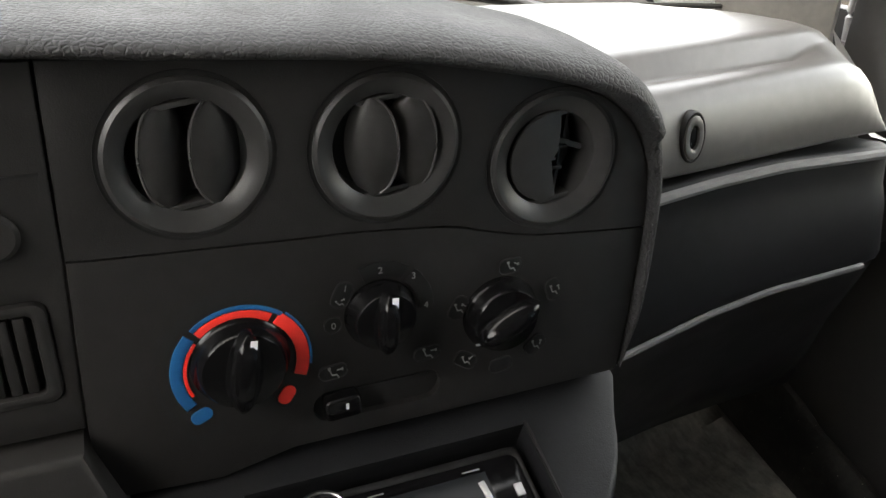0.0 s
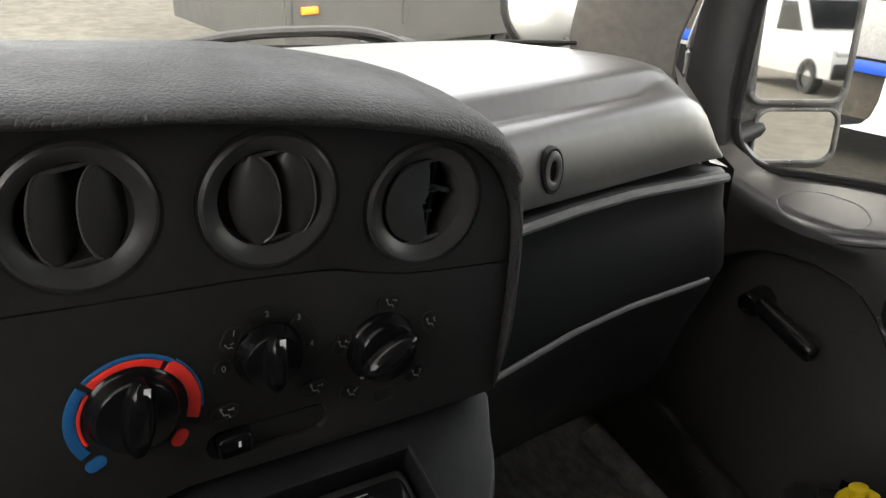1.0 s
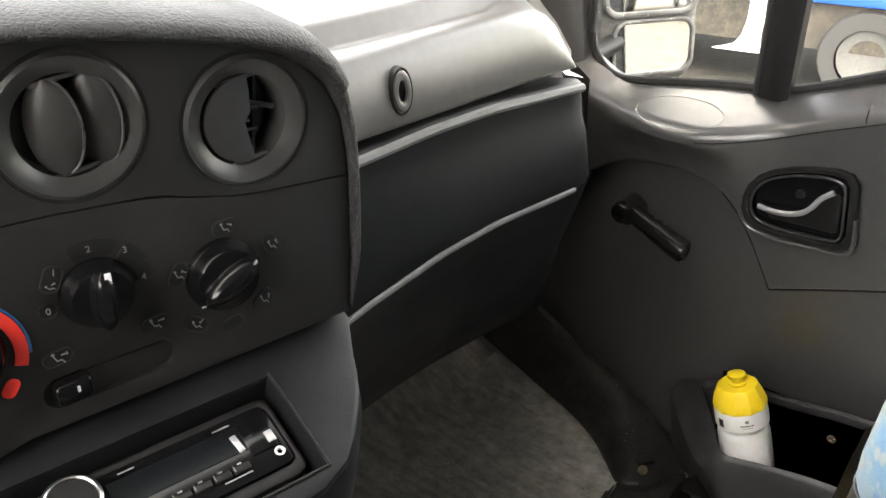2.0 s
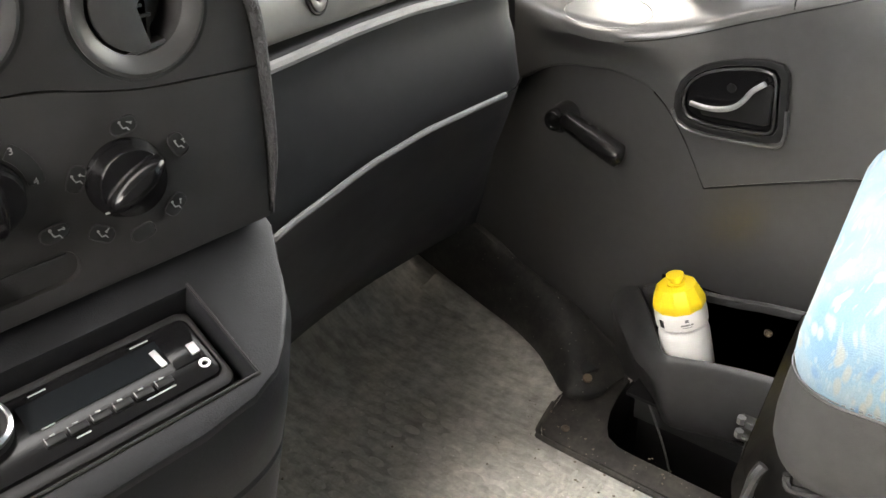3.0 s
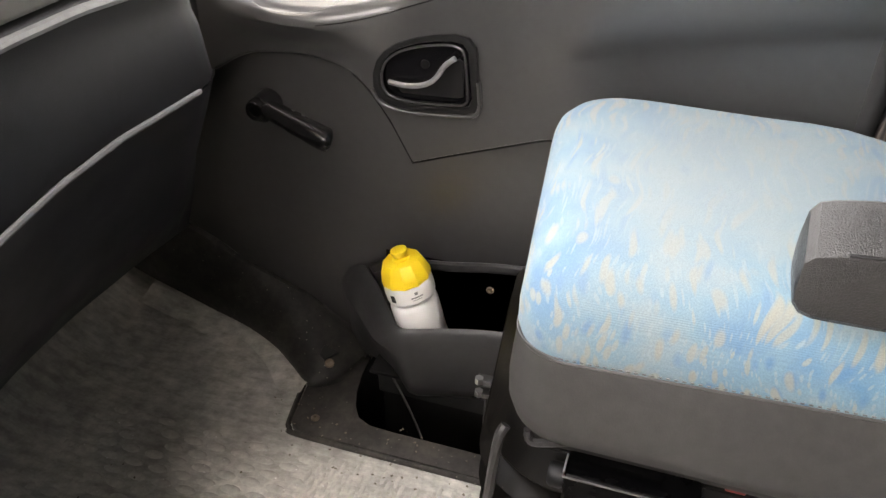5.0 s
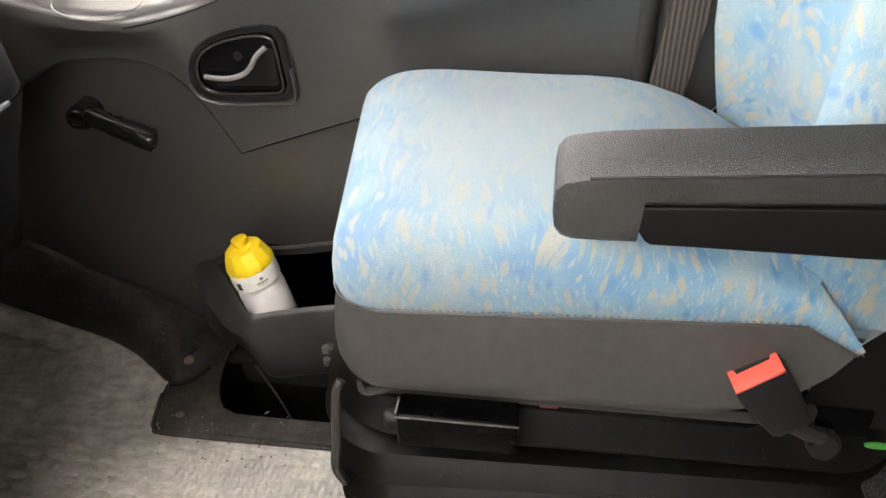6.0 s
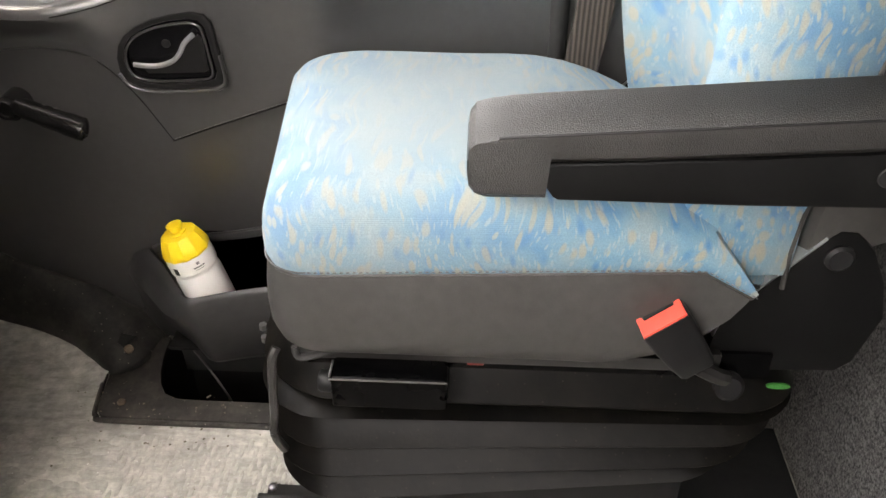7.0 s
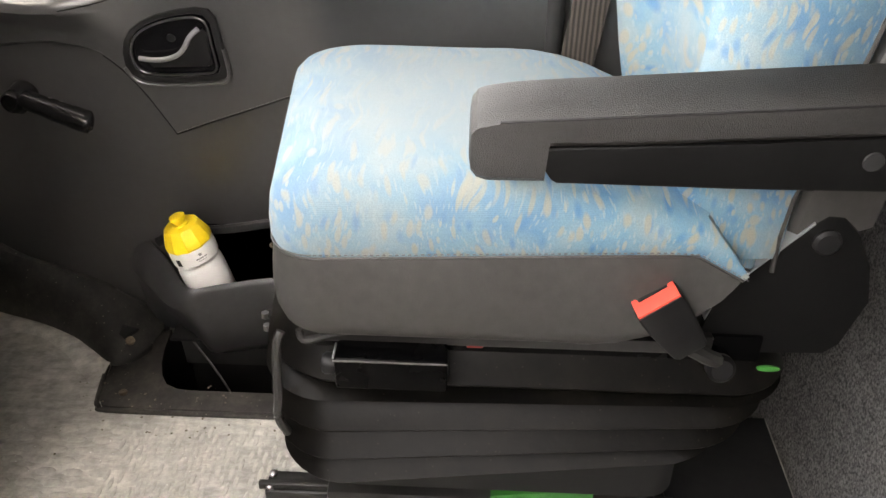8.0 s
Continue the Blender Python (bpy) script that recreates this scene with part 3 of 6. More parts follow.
def lining():
    """Lower lining sheet of the door, behind the raised upper part; bowed in a little at its front."""
    rows = []
    for i in range(26):
        y = 1.04 - 1.28 * i / 25
        bow = min(0.012, 0.02 * max(0, (y - 0.65) / 0.2) ** 2)
        rows.append([(door_x(z) + 0.004 + bow, y, z) for z in (0.02, 0.1, 0.2, 0.3, 0.4, 0.5, 0.6, 0.68)])
    rows = [r + [(x + 0.02, y, z) for x, y, z in r[::-1]] for r in rows]
    return loft(rows, close_v=True, caps=True)


part("upper_lining", door_upper(), M_DOOR, door, "black upper lining with a light-catching ledge", auto=50)
part("lower_lining", lining(), M_DOOR, door)

# shut line below the ledge edge, seal of the door foot
part("ledge_seam", tube([(lerp_table(LEDGE, y)[0] - 0.0002, y, lerp_table(LEDGE, y)[1] - 0.0125) for y in [0.50 - 0.02 * k for k in range(37)]], 0.0011, 5), M_BLACK, door)
# flap_edge is a dark bead that paints the shade under the flap
part("flap_edge", tube([(door_x(lerp_table(LEDGE, y)[2]) - 0.0085, y, lerp_table(LEDGE, y)[2] - 0.0016) for y in [0.47 - 0.0155 * k for k in range(46)] + [-0.24]], 0.0017, 5), M_DARKHOLE, door, "dark bead painting the shaded gap under the upper lining")
part("ledge_joint", tube([(1.035, 0.274, 0.7885), (1.018, 0.271, 0.786), (1.0125, 0.270, 0.778), (1.013, 0.270, 0.770)], 0.0012, 5), M_BLACK, door)
part("foot_seal", tube(spline([(1.062, 0.43, 0.03), (1.06, 0.42, 0.004), (1.06, 0.387, -0.068), (1.06, 0.361, -0.139), (1.06, 0.34, -0.22)], 5), 0.0022, 6), M_TRIM, door)
# cup mark on the ledge
cup = spline([(1.035 + 0.043 * math.cos(a), 0.545 + 0.070 * math.sin(a), 0.722 + 0.012 * math.cos(a)) for a in [2 * math.pi * k / 16 for k in range(17)]], 4)[:-1]
part("cup_ring", tube(cup, 0.0006, 6, closed=True), M_DOOR, door)


def door_place(u, v, n):
    return Vector((door_x(v) - 0.013 - n, u - 0.004, v + 0.004))


M_LEVER = shader("lever_satin", (0.42, 0.42, 0.42), 0.4, 0.8)[0]
M_RIMGLOSS = shader("rim_gloss", (0.03, 0.03, 0.03), 0.25)[0]
# inner handle: recessed shell, rim and pull lever
hbez = tagged(part("handle_recess", sheet([(0.354 + (p[0] - 0.354) * 1.0, 0.62 + (p[1] - 0.62) * 1.0) for p in HANDLE_OUT], [[(0.354 + (p[0] - 0.354) * 0.86, 0.62 + (p[1] - 0.62) * 0.84) for p in HANDLE_OUT]], lambda u, v, n: door_place(u, v, n + 0.006), 0.007, 0.003), M_BLACK, door, "black handle surround"))
part("recess_pan", sheet([(0.354 + (p[0] - 0.354) * 0.88, 0.62 + (p[1] - 0.62) * 0.86) for p in HANDLE_OUT], [], lambda u, v, n: door_place(u, v, n + 0.002), 0.002, 0.0), M_GLOSS, hbez)
rimpts = [door_place(0.354 + (p[0] - 0.354) * 0.80, 0.62 + (p[1] - 0.62) * 0.76, 0.007) for p in HANDLE_OUT]
part("inner_rim", tube(spline(rimpts + rimpts[:1], 4)[:-1], 0.0022, 8, closed=True), M_RIMGLOSS, hbez)
lowrim = [door_place(p[0], p[1] - 0.004, 0.004) for p in HANDLE_OUT[10:] + HANDLE_OUT[:1]]
part("lower_lip", tube(spline(lowrim, 4), 0.0035, 8), M_DOOR, hbez, "light-catching lower lip")
lever = [(0.408, 0.600, 0.012), (0.385, 0.5985, 0.014), (0.362, 0.601, 0.015), (0.342, 0.609, 0.015), (0.329, 0.622, 0.014), (0.319, 0.638, 0.013), (0.303, 0.652, 0.010)]
part("lever", tube(spline([door_place(*p) for p in lever], 5), 0.0034, 10, flat=1.2), M_LEVER, hbez, "satin silver pull lever")
lev_face = [(0.402, 0.597), (0.362, 0.597), (0.34, 0.605), (0.326, 0.62), (0.316, 0.637), (0.298, 0.650), (0.292, 0.645), (0.292, 0.59), (0.30, 0.586), (0.39, 0.582)]
part("lever_plate", sheet(lev_face, [], lambda u, v, n: door_place(u, v, n + 0.008), 0.005, 0.002), M_BLACK, hbez)
part("screw", revolve([(0, 0), (0.007, 0), (0.007, 0.002), (0.004, 0.003), (0, 0.002)], 14, Matrix.Translation(door_place(0.352, 0.633, 0.002)) @ Vector((-1, 0, -0.1)).to_track_quat("Z", "Y").to_matrix().to_4x4()), M_BLACK, hbez)

# window winder
M_WINDER = grained("winder_plastic", (0.003, 0.003, 0.0032), 0.26, 900, 0.1, 0.3, spec=0.4)
winder = part("winder", revolve([(0, -0.035), (0.024, -0.035), (0.024, -0.012), (0.021, 0.0), (0.014, 0.004), (0.011, 0.003), (0, 0.003)], 24, Matrix.Translation((1.046, 0.630, 0.521)) @ Vector((-1, 0, -0.08)).to_track_quat("Z", "Y").to_matrix().to_4x4()), M_BLACK, door, "black window winder")
part("arm", tube(spline([(1.044, 0.616, 0.531), (1.041, 0.600, 0.526), (1.038, 0.566, 0.514), (1.036, 0.532, 0.502), (1.036, 0.510, 0.494), (1.038, 0.501, 0.491)], 4), [0.012, 0.015, 0.016, 0.0165] + [0.017] * 4 + [0.0185] * 4 + [0.0195] * 4 + [0.0195, 0.0185, 0.016, 0.012, 0.006], 12, flat=1.0), M_WINDER, winder, "black winder grip")
part("cap", revolve([(0, -0.010), (0.019, -0.010), (0.019, 0.002), (0.0165, 0.006), (0.010, 0.007), (0.009, 0.005), (0, 0.005)], 24, Matrix.Translation((1.040, 0.633, 0.524)) @ Vector((-1, 0, -0.08)).to_track_quat("Z", "Y").to_matrix().to_4x4()), M_WINDER, winder)


# door pocket: front lip bulging into the cab, open at the top
def pocket_rows():
    """Rounded rim: thick where the front wall leaves the door, thinner along the lip."""
    rim = [(1.135, 0.496, 0.196, 0.048, 54), (1.092, 0.465, 0.208, 0.048, 54), (1.051, 0.435, 0.219, 0.044, 54), (1.011, 0.406, 0.226, 0.041, 54), (0.976, 0.381, 0.226, 0.035, 50), (0.948, 0.361, 0.226, 0.025, 34), (0.938, 0.345, 0.2255, 0.017, 12), (0.943, 0.325, 0.2255, 0.014, 0), (0.960, 0.28, 0.225, 0.013, 0), (0.980, 0.20, 0.225, 0.013, 0), (0.994, 0.05, 0.225, 0.013, 0), (1.0, -0.20, 0.225, 0.013, 0)]
    place = spline([r[:3] for r in rim], 4)
    width = spline([(r[3], r[4], 0) for r in rim], 4)
    rows = []
    for p, wd in zip(place, width):
        a = radians(wd.y)
        o = Vector((-math.cos(a), math.sin(a), 0)) * wd.x
        q = p + o
        f = min(1.0, wd.y / 50)
        row = [p + Vector((0.014, -0.004, -0.13)), p + Vector((0.006, -0.002, -0.03)), p + Vector((0.001, 0, -0.004)), p + o * 0.10 + Vector((0, 0, 0.002)), p + o * 0.35 + Vector((0, 0, 0.0045 - 0.004 * f)), p + o * 0.65 + Vector((0, 0, 0.002 - 0.011 * f)), p + o * 0.88 + Vector((0, 0, -0.006 - 0.020 * f)), q + Vector((0, 0, -0.018 - 0.030 * f))]
        for dz, k in ((0.05, 0.02), (0.09, 0.05), (0.13, 0.10), (0.16, 0.16), (0.18, 0.26), (0.188, 0.5)):
            k += 0.25 * f * (1 - k) * min(1.0, dz / 0.16)
            row.append(Vector((q.x + (1.118 - q.x) * k, q.y - 0.015 * f * min(1.0, dz / 0.13), q.z - dz - 0.02 * f * (1 - k))))
        row += [Vector((1.120, q.y, 0.030)), Vector((1.130, q.y, -0.12))]
        rows.append(row)
    return rows


M_POCKET = grained("pocket_plastic", (0.026, 0.0262, 0.0265), 0.36, 900, 0.2, 0.25)
pocket = part("pocket", loft(pocket_rows()), M_POCKET, door, "black map pocket with a rounded lip")
rear_rim = spline([(1.086, 0.460, 0.222), (1.094, 0.43, 0.234), (1.096, 0.38, 0.243), (1.094, 0.31, 0.254), (1.090, 0.2, 0.275), (1.088, 0.0, 0.285), (1.088, -0.2, 0.288)], 5)
part("rear_rim", tube(rear_rim, 0.008, 8, flat=1.2), M_POCKET, pocket)
back = [[(1.106, y, z) for z in (0.255, 0.15, 0.06)] for y in (0.44, 0.3, 0.1, -0.2)]
part("back_panel", thicken(loft(back), 0.002), M_BLACK, pocket)
part("base_panel", box((0.13, 0.62, 0.006), (1.05, 0.12, 0.068)), M_BLACK, pocket)
screw_head((1.104, 0.243, 0.212), pocket, (-1, 0, 0.1), 0.007)

# window frame, divider and panes
FR = [(0.743, 0.988), (0.755, 0.88), (0.762, 0.801), (0.744, 0.751), (0.697, 0.729), (0.6, 0.741), (0.504, 0.755), (0.4, 0.768), (0.261, 0.819), (0.1, 0.872), (-0.1, 0.92), (-0.2, 0.94), (-0.215, 0.97), (-0.22, 1.55), (0.1, 1.6), (0.4, 1.55), (0.62, 1.28), (0.715, 1.08)]


def win_place(y, z, off=0.0):
    return Vector((door_x(z) + 0.06 + off, y, z))


win = tagged(thing("window_2", "passenger door window with black rubber seals and divider bar", "window", kind="structure"))
part("seal", tube(spline([win_place(*p) for p in FR] + [win_place(*FR[0])], 4)[:-1], 0.008, 8, closed=True), M_RUBBER, win)
part("divider", loft([[win_place(0.452 + d, 0.75, o) for d, o in ((0, 0.004), (0, -0.016), (-0.028, -0.022), (-0.044, -0.016), (-0.044, 0.004))], [win_place(0.40 + d, 1.56, o) for d, o in ((0, 0.004), (0, -0.016), (-0.028, -0.022), (-0.044, -0.016), (-0.044, 0.004))]], caps=True), M_BLACK, win, "black divider bar")
part("seal", tube([win_place(0.458, 0.752, -0.01), win_place(0.406, 1.56, -0.01)], 0.006, 8), M_RUBBER, win)


def pane(name, outline, off):
    bm = bmesh.new()
    bm.faces.new([bm.verts.new(win_place(y, z, off)) for y, z in outline])
    ob = part(name, bm, M_GLASS, win, "clear glass pane", smooth=False)
    ob.visible_shadow = False
    return ob


pane("pane", [(0.456, 0.756), (0.504, 0.755), (0.6, 0.741), (0.697, 0.729), (0.744, 0.751), (0.762, 0.801), (0.743, 0.988), (0.715, 1.08), (0.62, 1.28), (0.41, 1.54)], 0.0)
pane("pane", [(0.40, 0.768), (0.35, 1.56), (0.1, 1.6), (-0.22, 1.55), (-0.21, 0.95), (-0.1, 0.92), (0.1, 0.872), (0.261, 0.819)], 0.008)

# door frame upright in front of the window, pillar trims
fr_rows = []
for z, y0, y1 in ((0.70, 0.74, 0.88), (0.76, 0.762, 0.868), (0.85, 0.765, 0.858), (0.97, 0.752, 0.842), (1.1, 0.715, 0.80), (1.3, 0.62, 0.70), (1.56, 0.41, 0.50)):
    x = door_x(z) + 0.052
    fr_rows.append([(x + 0.02, y0, z), (x - 0.008, y0 + 0.004, z), (x - 0.022, y0 + 0.02, z), (x - 0.028, (y0 + y1) / 2, z), (x - 0.022, y1 - 0.01, z), (x, y1, z), (x + 0.02, y1, z)])
part("window_frame", loft(fr_rows), M_DOOR, win, "dark grey moulded upright of the door frame")
top_rows = []
for y in (0.42, 0.2, 0.0, -0.24):
    z = 1.57 + 0.04 * (0.4 - abs(y - 0.1))
    top_rows.append([(door_x(z) + 0.08, y, z), (door_x(z) + 0.03, y, z - 0.01), (door_x(z) + 0.02, y, z + 0.08), (door_x(z) + 0.03, y, z + 0.22)])
part("window_frame", loft(top_rows), M_DOOR, win)

part("body_edge", tube(spline([(1.082, 0.856, 0.78), (1.078, 0.852, 0.84), (1.078, 0.852, 0.88), (1.078, 0.852, 0.917), (1.078, 0.838, 0.97), (1.07, 0.80, 1.06)], 4), 0.0055, 8), M_CARBODY, win, "white painted edge of the door opening")

pillar = tagged(thing("pillar_trim", "grey plastic windscreen pillar trim above the dashboard end", "pillar trim", kind="structure"))
pr_rows = []
for z, x0, y0, x1, y1 in ((0.80, 0.89, 0.93, 1.05, 0.83), (0.88, 0.89, 0.925, 1.03, 0.83), (0.93, 0.875, 0.92, 1.02, 0.82), (0.99, 0.87, 0.905, 1.02, 0.80), (1.08, 0.90, 0.84, 1.02, 0.765), (1.3, 0.90, 0.68, 1.0, 0.64), (1.78, 0.86, 0.30, 0.98, 0.30)):
    pr_rows.append([(x0, y0 + 0.02, z), (x0 + 0.01, y0, z), (x0 + (x1 - x0) * 0.4, y0 - 0.012 + (y1 - y0) * 0.4, z), (x0 + (x1 - x0) * 0.8, y1 - 0.005, z), (x1, y1 + 0.01, z), (x1 + 0.03, y1 + 0.05, z)])
M_PILLAR = grained("pale_grey_trim", (0.15, 0.146, 0.137), 0.5, 700, 0.2, 0.2)
part("trim_panel", loft(pr_rows), M_PILLAR, pillar)
bp_rows = []
for z in (-0.3, 0.3, 0.56, 0.8, 1.2, 1.78):
    x = door_x(z) + 0.0
    bp_rows.append([(x + 0.06, -0.262, z), (x + 0.012, -0.266, z), (x + 0.004, -0.28, z), (x - 0.004, -0.36, z), (x - 0.02, -0.48, z), (x - 0.05, -0.62, z), (x - 0.08, -0.95, z)])
bpil = tagged(thing("wall_right_pillar", "dark grey pillar panel behind the passenger door", "pillar", kind="structure"))
part("panel", loft(bp_rows), M_DOOR, bpil)
part("door_seal", tube([(door_x(z) - 0.002, -0.256, z) for z in (0.0, 0.4, 0.7, 1.0, 1.5)], 0.016, 10), M_RUBBER, bpil)

# seat belt and its lower anchor at the pillar
belt = tagged(thing("seat_belt", "dark brown seat belt hanging down the door pillar", "seat belt"))
brow = []
for y, z, x in ((-0.345, 1.3, 0.975), (-0.322, 0.85, 1.022), (-0.309, 0.73, 1.036), (-0.294, 0.60, 1.050), (-0.285, 0.40, 1.055)):
    brow.append([(x, y + 0.027, z), (x - 0.002, y, z), (x, y - 0.027, z), (x + 0.003, y - 0.027, z), (x + 0.001, y, z), (x + 0.003, y + 0.027, z)])
part("webbing", loft(brow, close_v=True, caps=True), M_BELT, belt)
part("anchor_bar", box((0.012, 0.085, 0.016), (0, 0, 0), Matrix.Translation((1.006, -0.372, 0.612)) @ Matrix.Rotation(radians(-48), 4, "X"), 0.003), M_GLOSS, belt, "black anchor strap")
part("strap_edge", box((0.004, 0.085, 0.0025), (-0.006, 0, 0.0085), Matrix.Translation((1.006, -0.372, 0.612)) @ Matrix.Rotation(radians(-48), 4, "X"), 0.0006), M_CHROME, belt, "bright strap edge")
part("anchor_tongue", box((0.014, 0.045, 0.06), (1.015, -0.400, 0.585), None, 0.006), M_BLACK, belt)

# windscreen and the far end of the dashboard
base = spline([(-0.95, 0.85, 0.92), (-0.6, 1.04, 0.925), (-0.2, 1.13, 0.93), (0.177, 1.14, 0.93), (0.404, 1.113, 0.925), (0.553, 1.075, 0.92), (0.66, 1.045, 0.92), (0.78, 0.995, 0.92), (0.885, 0.935, 0.92)], 5)
wins = tagged(thing("window_1", "curved windscreen above the dashboard", "windscreen", kind="structure"))
wrow = [[p] + [Vector((p.x * (1 - 0.07 * (z - 0.92) / 0.86), p.y - d, z)) for d, z in ((0.05, 1.05), (0.15, 1.22), (0.30, 1.42), (0.50, 1.61), (0.76, 1.78))] for p in base]
gob = part("pane", loft(wrow), M_GLASS, wins, "clear windscreen glass")
gob.visible_shadow = False
part("seal", tube([p + Vector((0, -0.002, -0.003)) for p in base], 0.004, 6), M_RUBBER, wins)

cowl = [[p + Vector((0, 0.002, -0.006)), Vector((p.x * 1.05, max(p.y + 0.03, 1.16), 0.845))] for p in base]
tagged(part("cowl", thicken(loft(cowl), 0.01), M_BLACK), "black cowl panel below the windscreen", "cowl", kind="structure")

slab("wall_right_cowl", [(0.87, 0.80, 0.79), (1.14, 0.80, 0.79), (1.14, 1.2, 0.82), (0.87, 1.2, 0.82)], 0.02, M_BLACK, "black inner panel below the windscreen pillar")


# crumbs of dirt along the sill plate and on the mat
crumb_bm = bmesh.new()
rnd = random.Random(11)
for k in range(90):
    if k < 75:
        cx, cy, cz = rnd.uniform(0.80, 0.93), rnd.uniform(0.12, 0.60), 0.0
    else:
        cx, cy, cz = rnd.uniform(0.40, 0.95), rnd.uniform(0.15, 0.95), 0.0
    if 0.86 < cx < 0.925 and cy < 0.56:
        cz = 0.0095
    r = rnd.uniform(0.0007, 0.0022)
    bmesh.ops.create_icosphere(crumb_bm, subdivisions=1, radius=r, matrix=Matrix.Translation((cx, cy, cz + r * 0.5)) @ Matrix.Rotation(rnd.random() * 6, 4, "Z") @ Matrix.Diagonal((1.5, 1.0, 0.6, 1)))
M_CRUMB = make_dusty("dry_dirt", (0.14, 0.12, 0.095), (0.22, 0.19, 0.15), 1.0, 0.9)
tagged(part("dirt_crumb", crumb_bm, M_CRUMB, smooth=False), "scattered dry dirt crumbs on the cab floor", "dirt", kind="stuff")


# ---- dashboard ----
dash = thing("dashboard", "dark plastic dashboard with padded hood, three round vents and heater dials", "dashboard")
PO, PU, PV, PN = Vector((0.12, 0.456, 0.88)), Vector((0.9917, -0.129, 0)), Vector((0, 0, 1)), Vector((-0.129, -0.9917, 0))


def pan(u, v, n=0.0):
    return PO + PU * u + PV * v + PN * n


def pan_m(u, v, n=0.0, turn=0.0):
    """Pose on the panel: x along it, y up it, z out of it."""
    m = Matrix((PU, PV, PN)).transposed().to_4x4()
    return Matrix.Translation(pan(u, v, n)) @ m @ Matrix.Rotation(turn, 4, "Z")


CREASE = [(-0.219, 0.040), (-0.164, 0.037), (-0.099, 0.0335), (-0.046, 0.031), (0.011, 0.025), (0.040, 0.0175), (0.072, 0.0095), (0.102, 0.0055), (0.170, -0.0005)]
TOP = [(-0.215, 0.153), (-0.15, 0.150), (-0.092, 0.146), (-0.027, 0.139), (0.046, 0.126), (0.095, 0.1135), (0.126, 0.101), (0.148, 0.083), (0.160, 0.064), (0.167, 0.045)]
VENTS = [(-0.1462, 0.0932), (-0.0290, 0.0850), (0.0890, 0.0622)]
VR = 0.0470

crs = [(p.x, p.y) for p in spline([(a, b, 0) for a, b in CREASE], 4)]
top = [(p.x, p.y) for p in spline([(a, b, 0) for a, b in TOP], 4)]
up_out = [(a, b + 0.0007) for a, b in crs] + [(0.1695, 0.02)] + top[::-1]
part("vent_panel", sheet(up_out, [circle2(u, v, VR - 0.003, 40) for u, v in VENTS], pan, 0.02, 0.0012), M_PANEL, dash)
low_out = [(-0.2255, -0.075), (-0.224, -0.13), (-0.15, -0.135), (-0.10, -0.124), (0.06, -0.1235), (0.160, -0.1235), (0.166, -0.07), (0.170, -0.0020)] + [(a, b - 0.0007) for a, b in crs[::-1]]
GROOVE = rrect(-0.0385, -0.0965, 0.0465, 0.0120, 0.0115, 6)
part("control_panel", sheet(low_out, [GROOVE], pan, 0.012, 0.0012), M_PANEL, dash)
left_out = [(-0.2265, -0.072), (-0.2205, 0.040), (-0.2170, 0.153), (-0.32, 0.157), (-0.55, 0.14), (-0.6, -0.07)]
SLOTHOLE = rrect(-0.267, -0.014, 0.034, 0.034, 0.008)
part("instrument_panel", sheet(left_out, [SLOTHOLE], pan, 0.02, 0.0012), M_PANEL, dash)


part("panel_backing", sheet([(-0.6, -0.08), (0.15, -0.115), (0.158, 0.055), (0.10, 0.10), (-0.05, 0.138), (-0.2, 0.150), (-0.6, 0.150)], [circle2(u, v, VR + 0.001, 40) for u, v in VENTS] + [rrect(-0.267, -0.014, 0.036, 0.036, 0.008)], lambda u, v, n: pan(u, v, n - 0.022), 0.004, 0.0), M_BLACK, dash)


# small slotted grille, a button and a seam on the instrument side
grille = part("grille", sheet(rrect(-0.267, -0.014, 0.0335, 0.0335, 0.008), [rrect(-0.267, -0.014, 0.025, 0.026, 0.004)], lambda u, v, n: pan(u, v, n + 0.003), 0.012, 0.003), M_PANEL, dash)
for k in range(5):
    part("slat", box((0.0064, 0.05, 0.006), (0, 0, 0), pan_m(-0.285 + 0.009 * k, -0.014, -0.002), 0.0012), M_PANEL, grille)
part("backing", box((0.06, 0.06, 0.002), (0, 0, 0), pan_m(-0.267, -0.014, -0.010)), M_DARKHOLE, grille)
part("round_switch", revolve([(0.0, 0.0), (0.014, 0.0), (0.0145, 0.003), (0.012, 0.005), (0, 0.0045)], 28, pan_m(-0.252, 0.062)), M_PANEL, dash)
part("seam_strip", box((0.34, 0.0016, 0.003), (0, 0, 0), pan_m(-0.393, 0.0935, -0.0005)), M_BLACK, dash)


# padded hood over the panel
HOOD = [(-0.62, 0.10), (-0.5, 0.145), (-0.38, 0.162), (-0.26, 0.160), (-0.15, 0.151), (-0.092, 0.147), (-0.027, 0.140), (0.046, 0.127), (0.095, 0.115), (0.128, 0.101), (0.150, 0.083), (0.163, 0.061), (0.1695, 0.03), (0.1695, -0.03), (0.166, -0.09), (0.163, -0.122)]


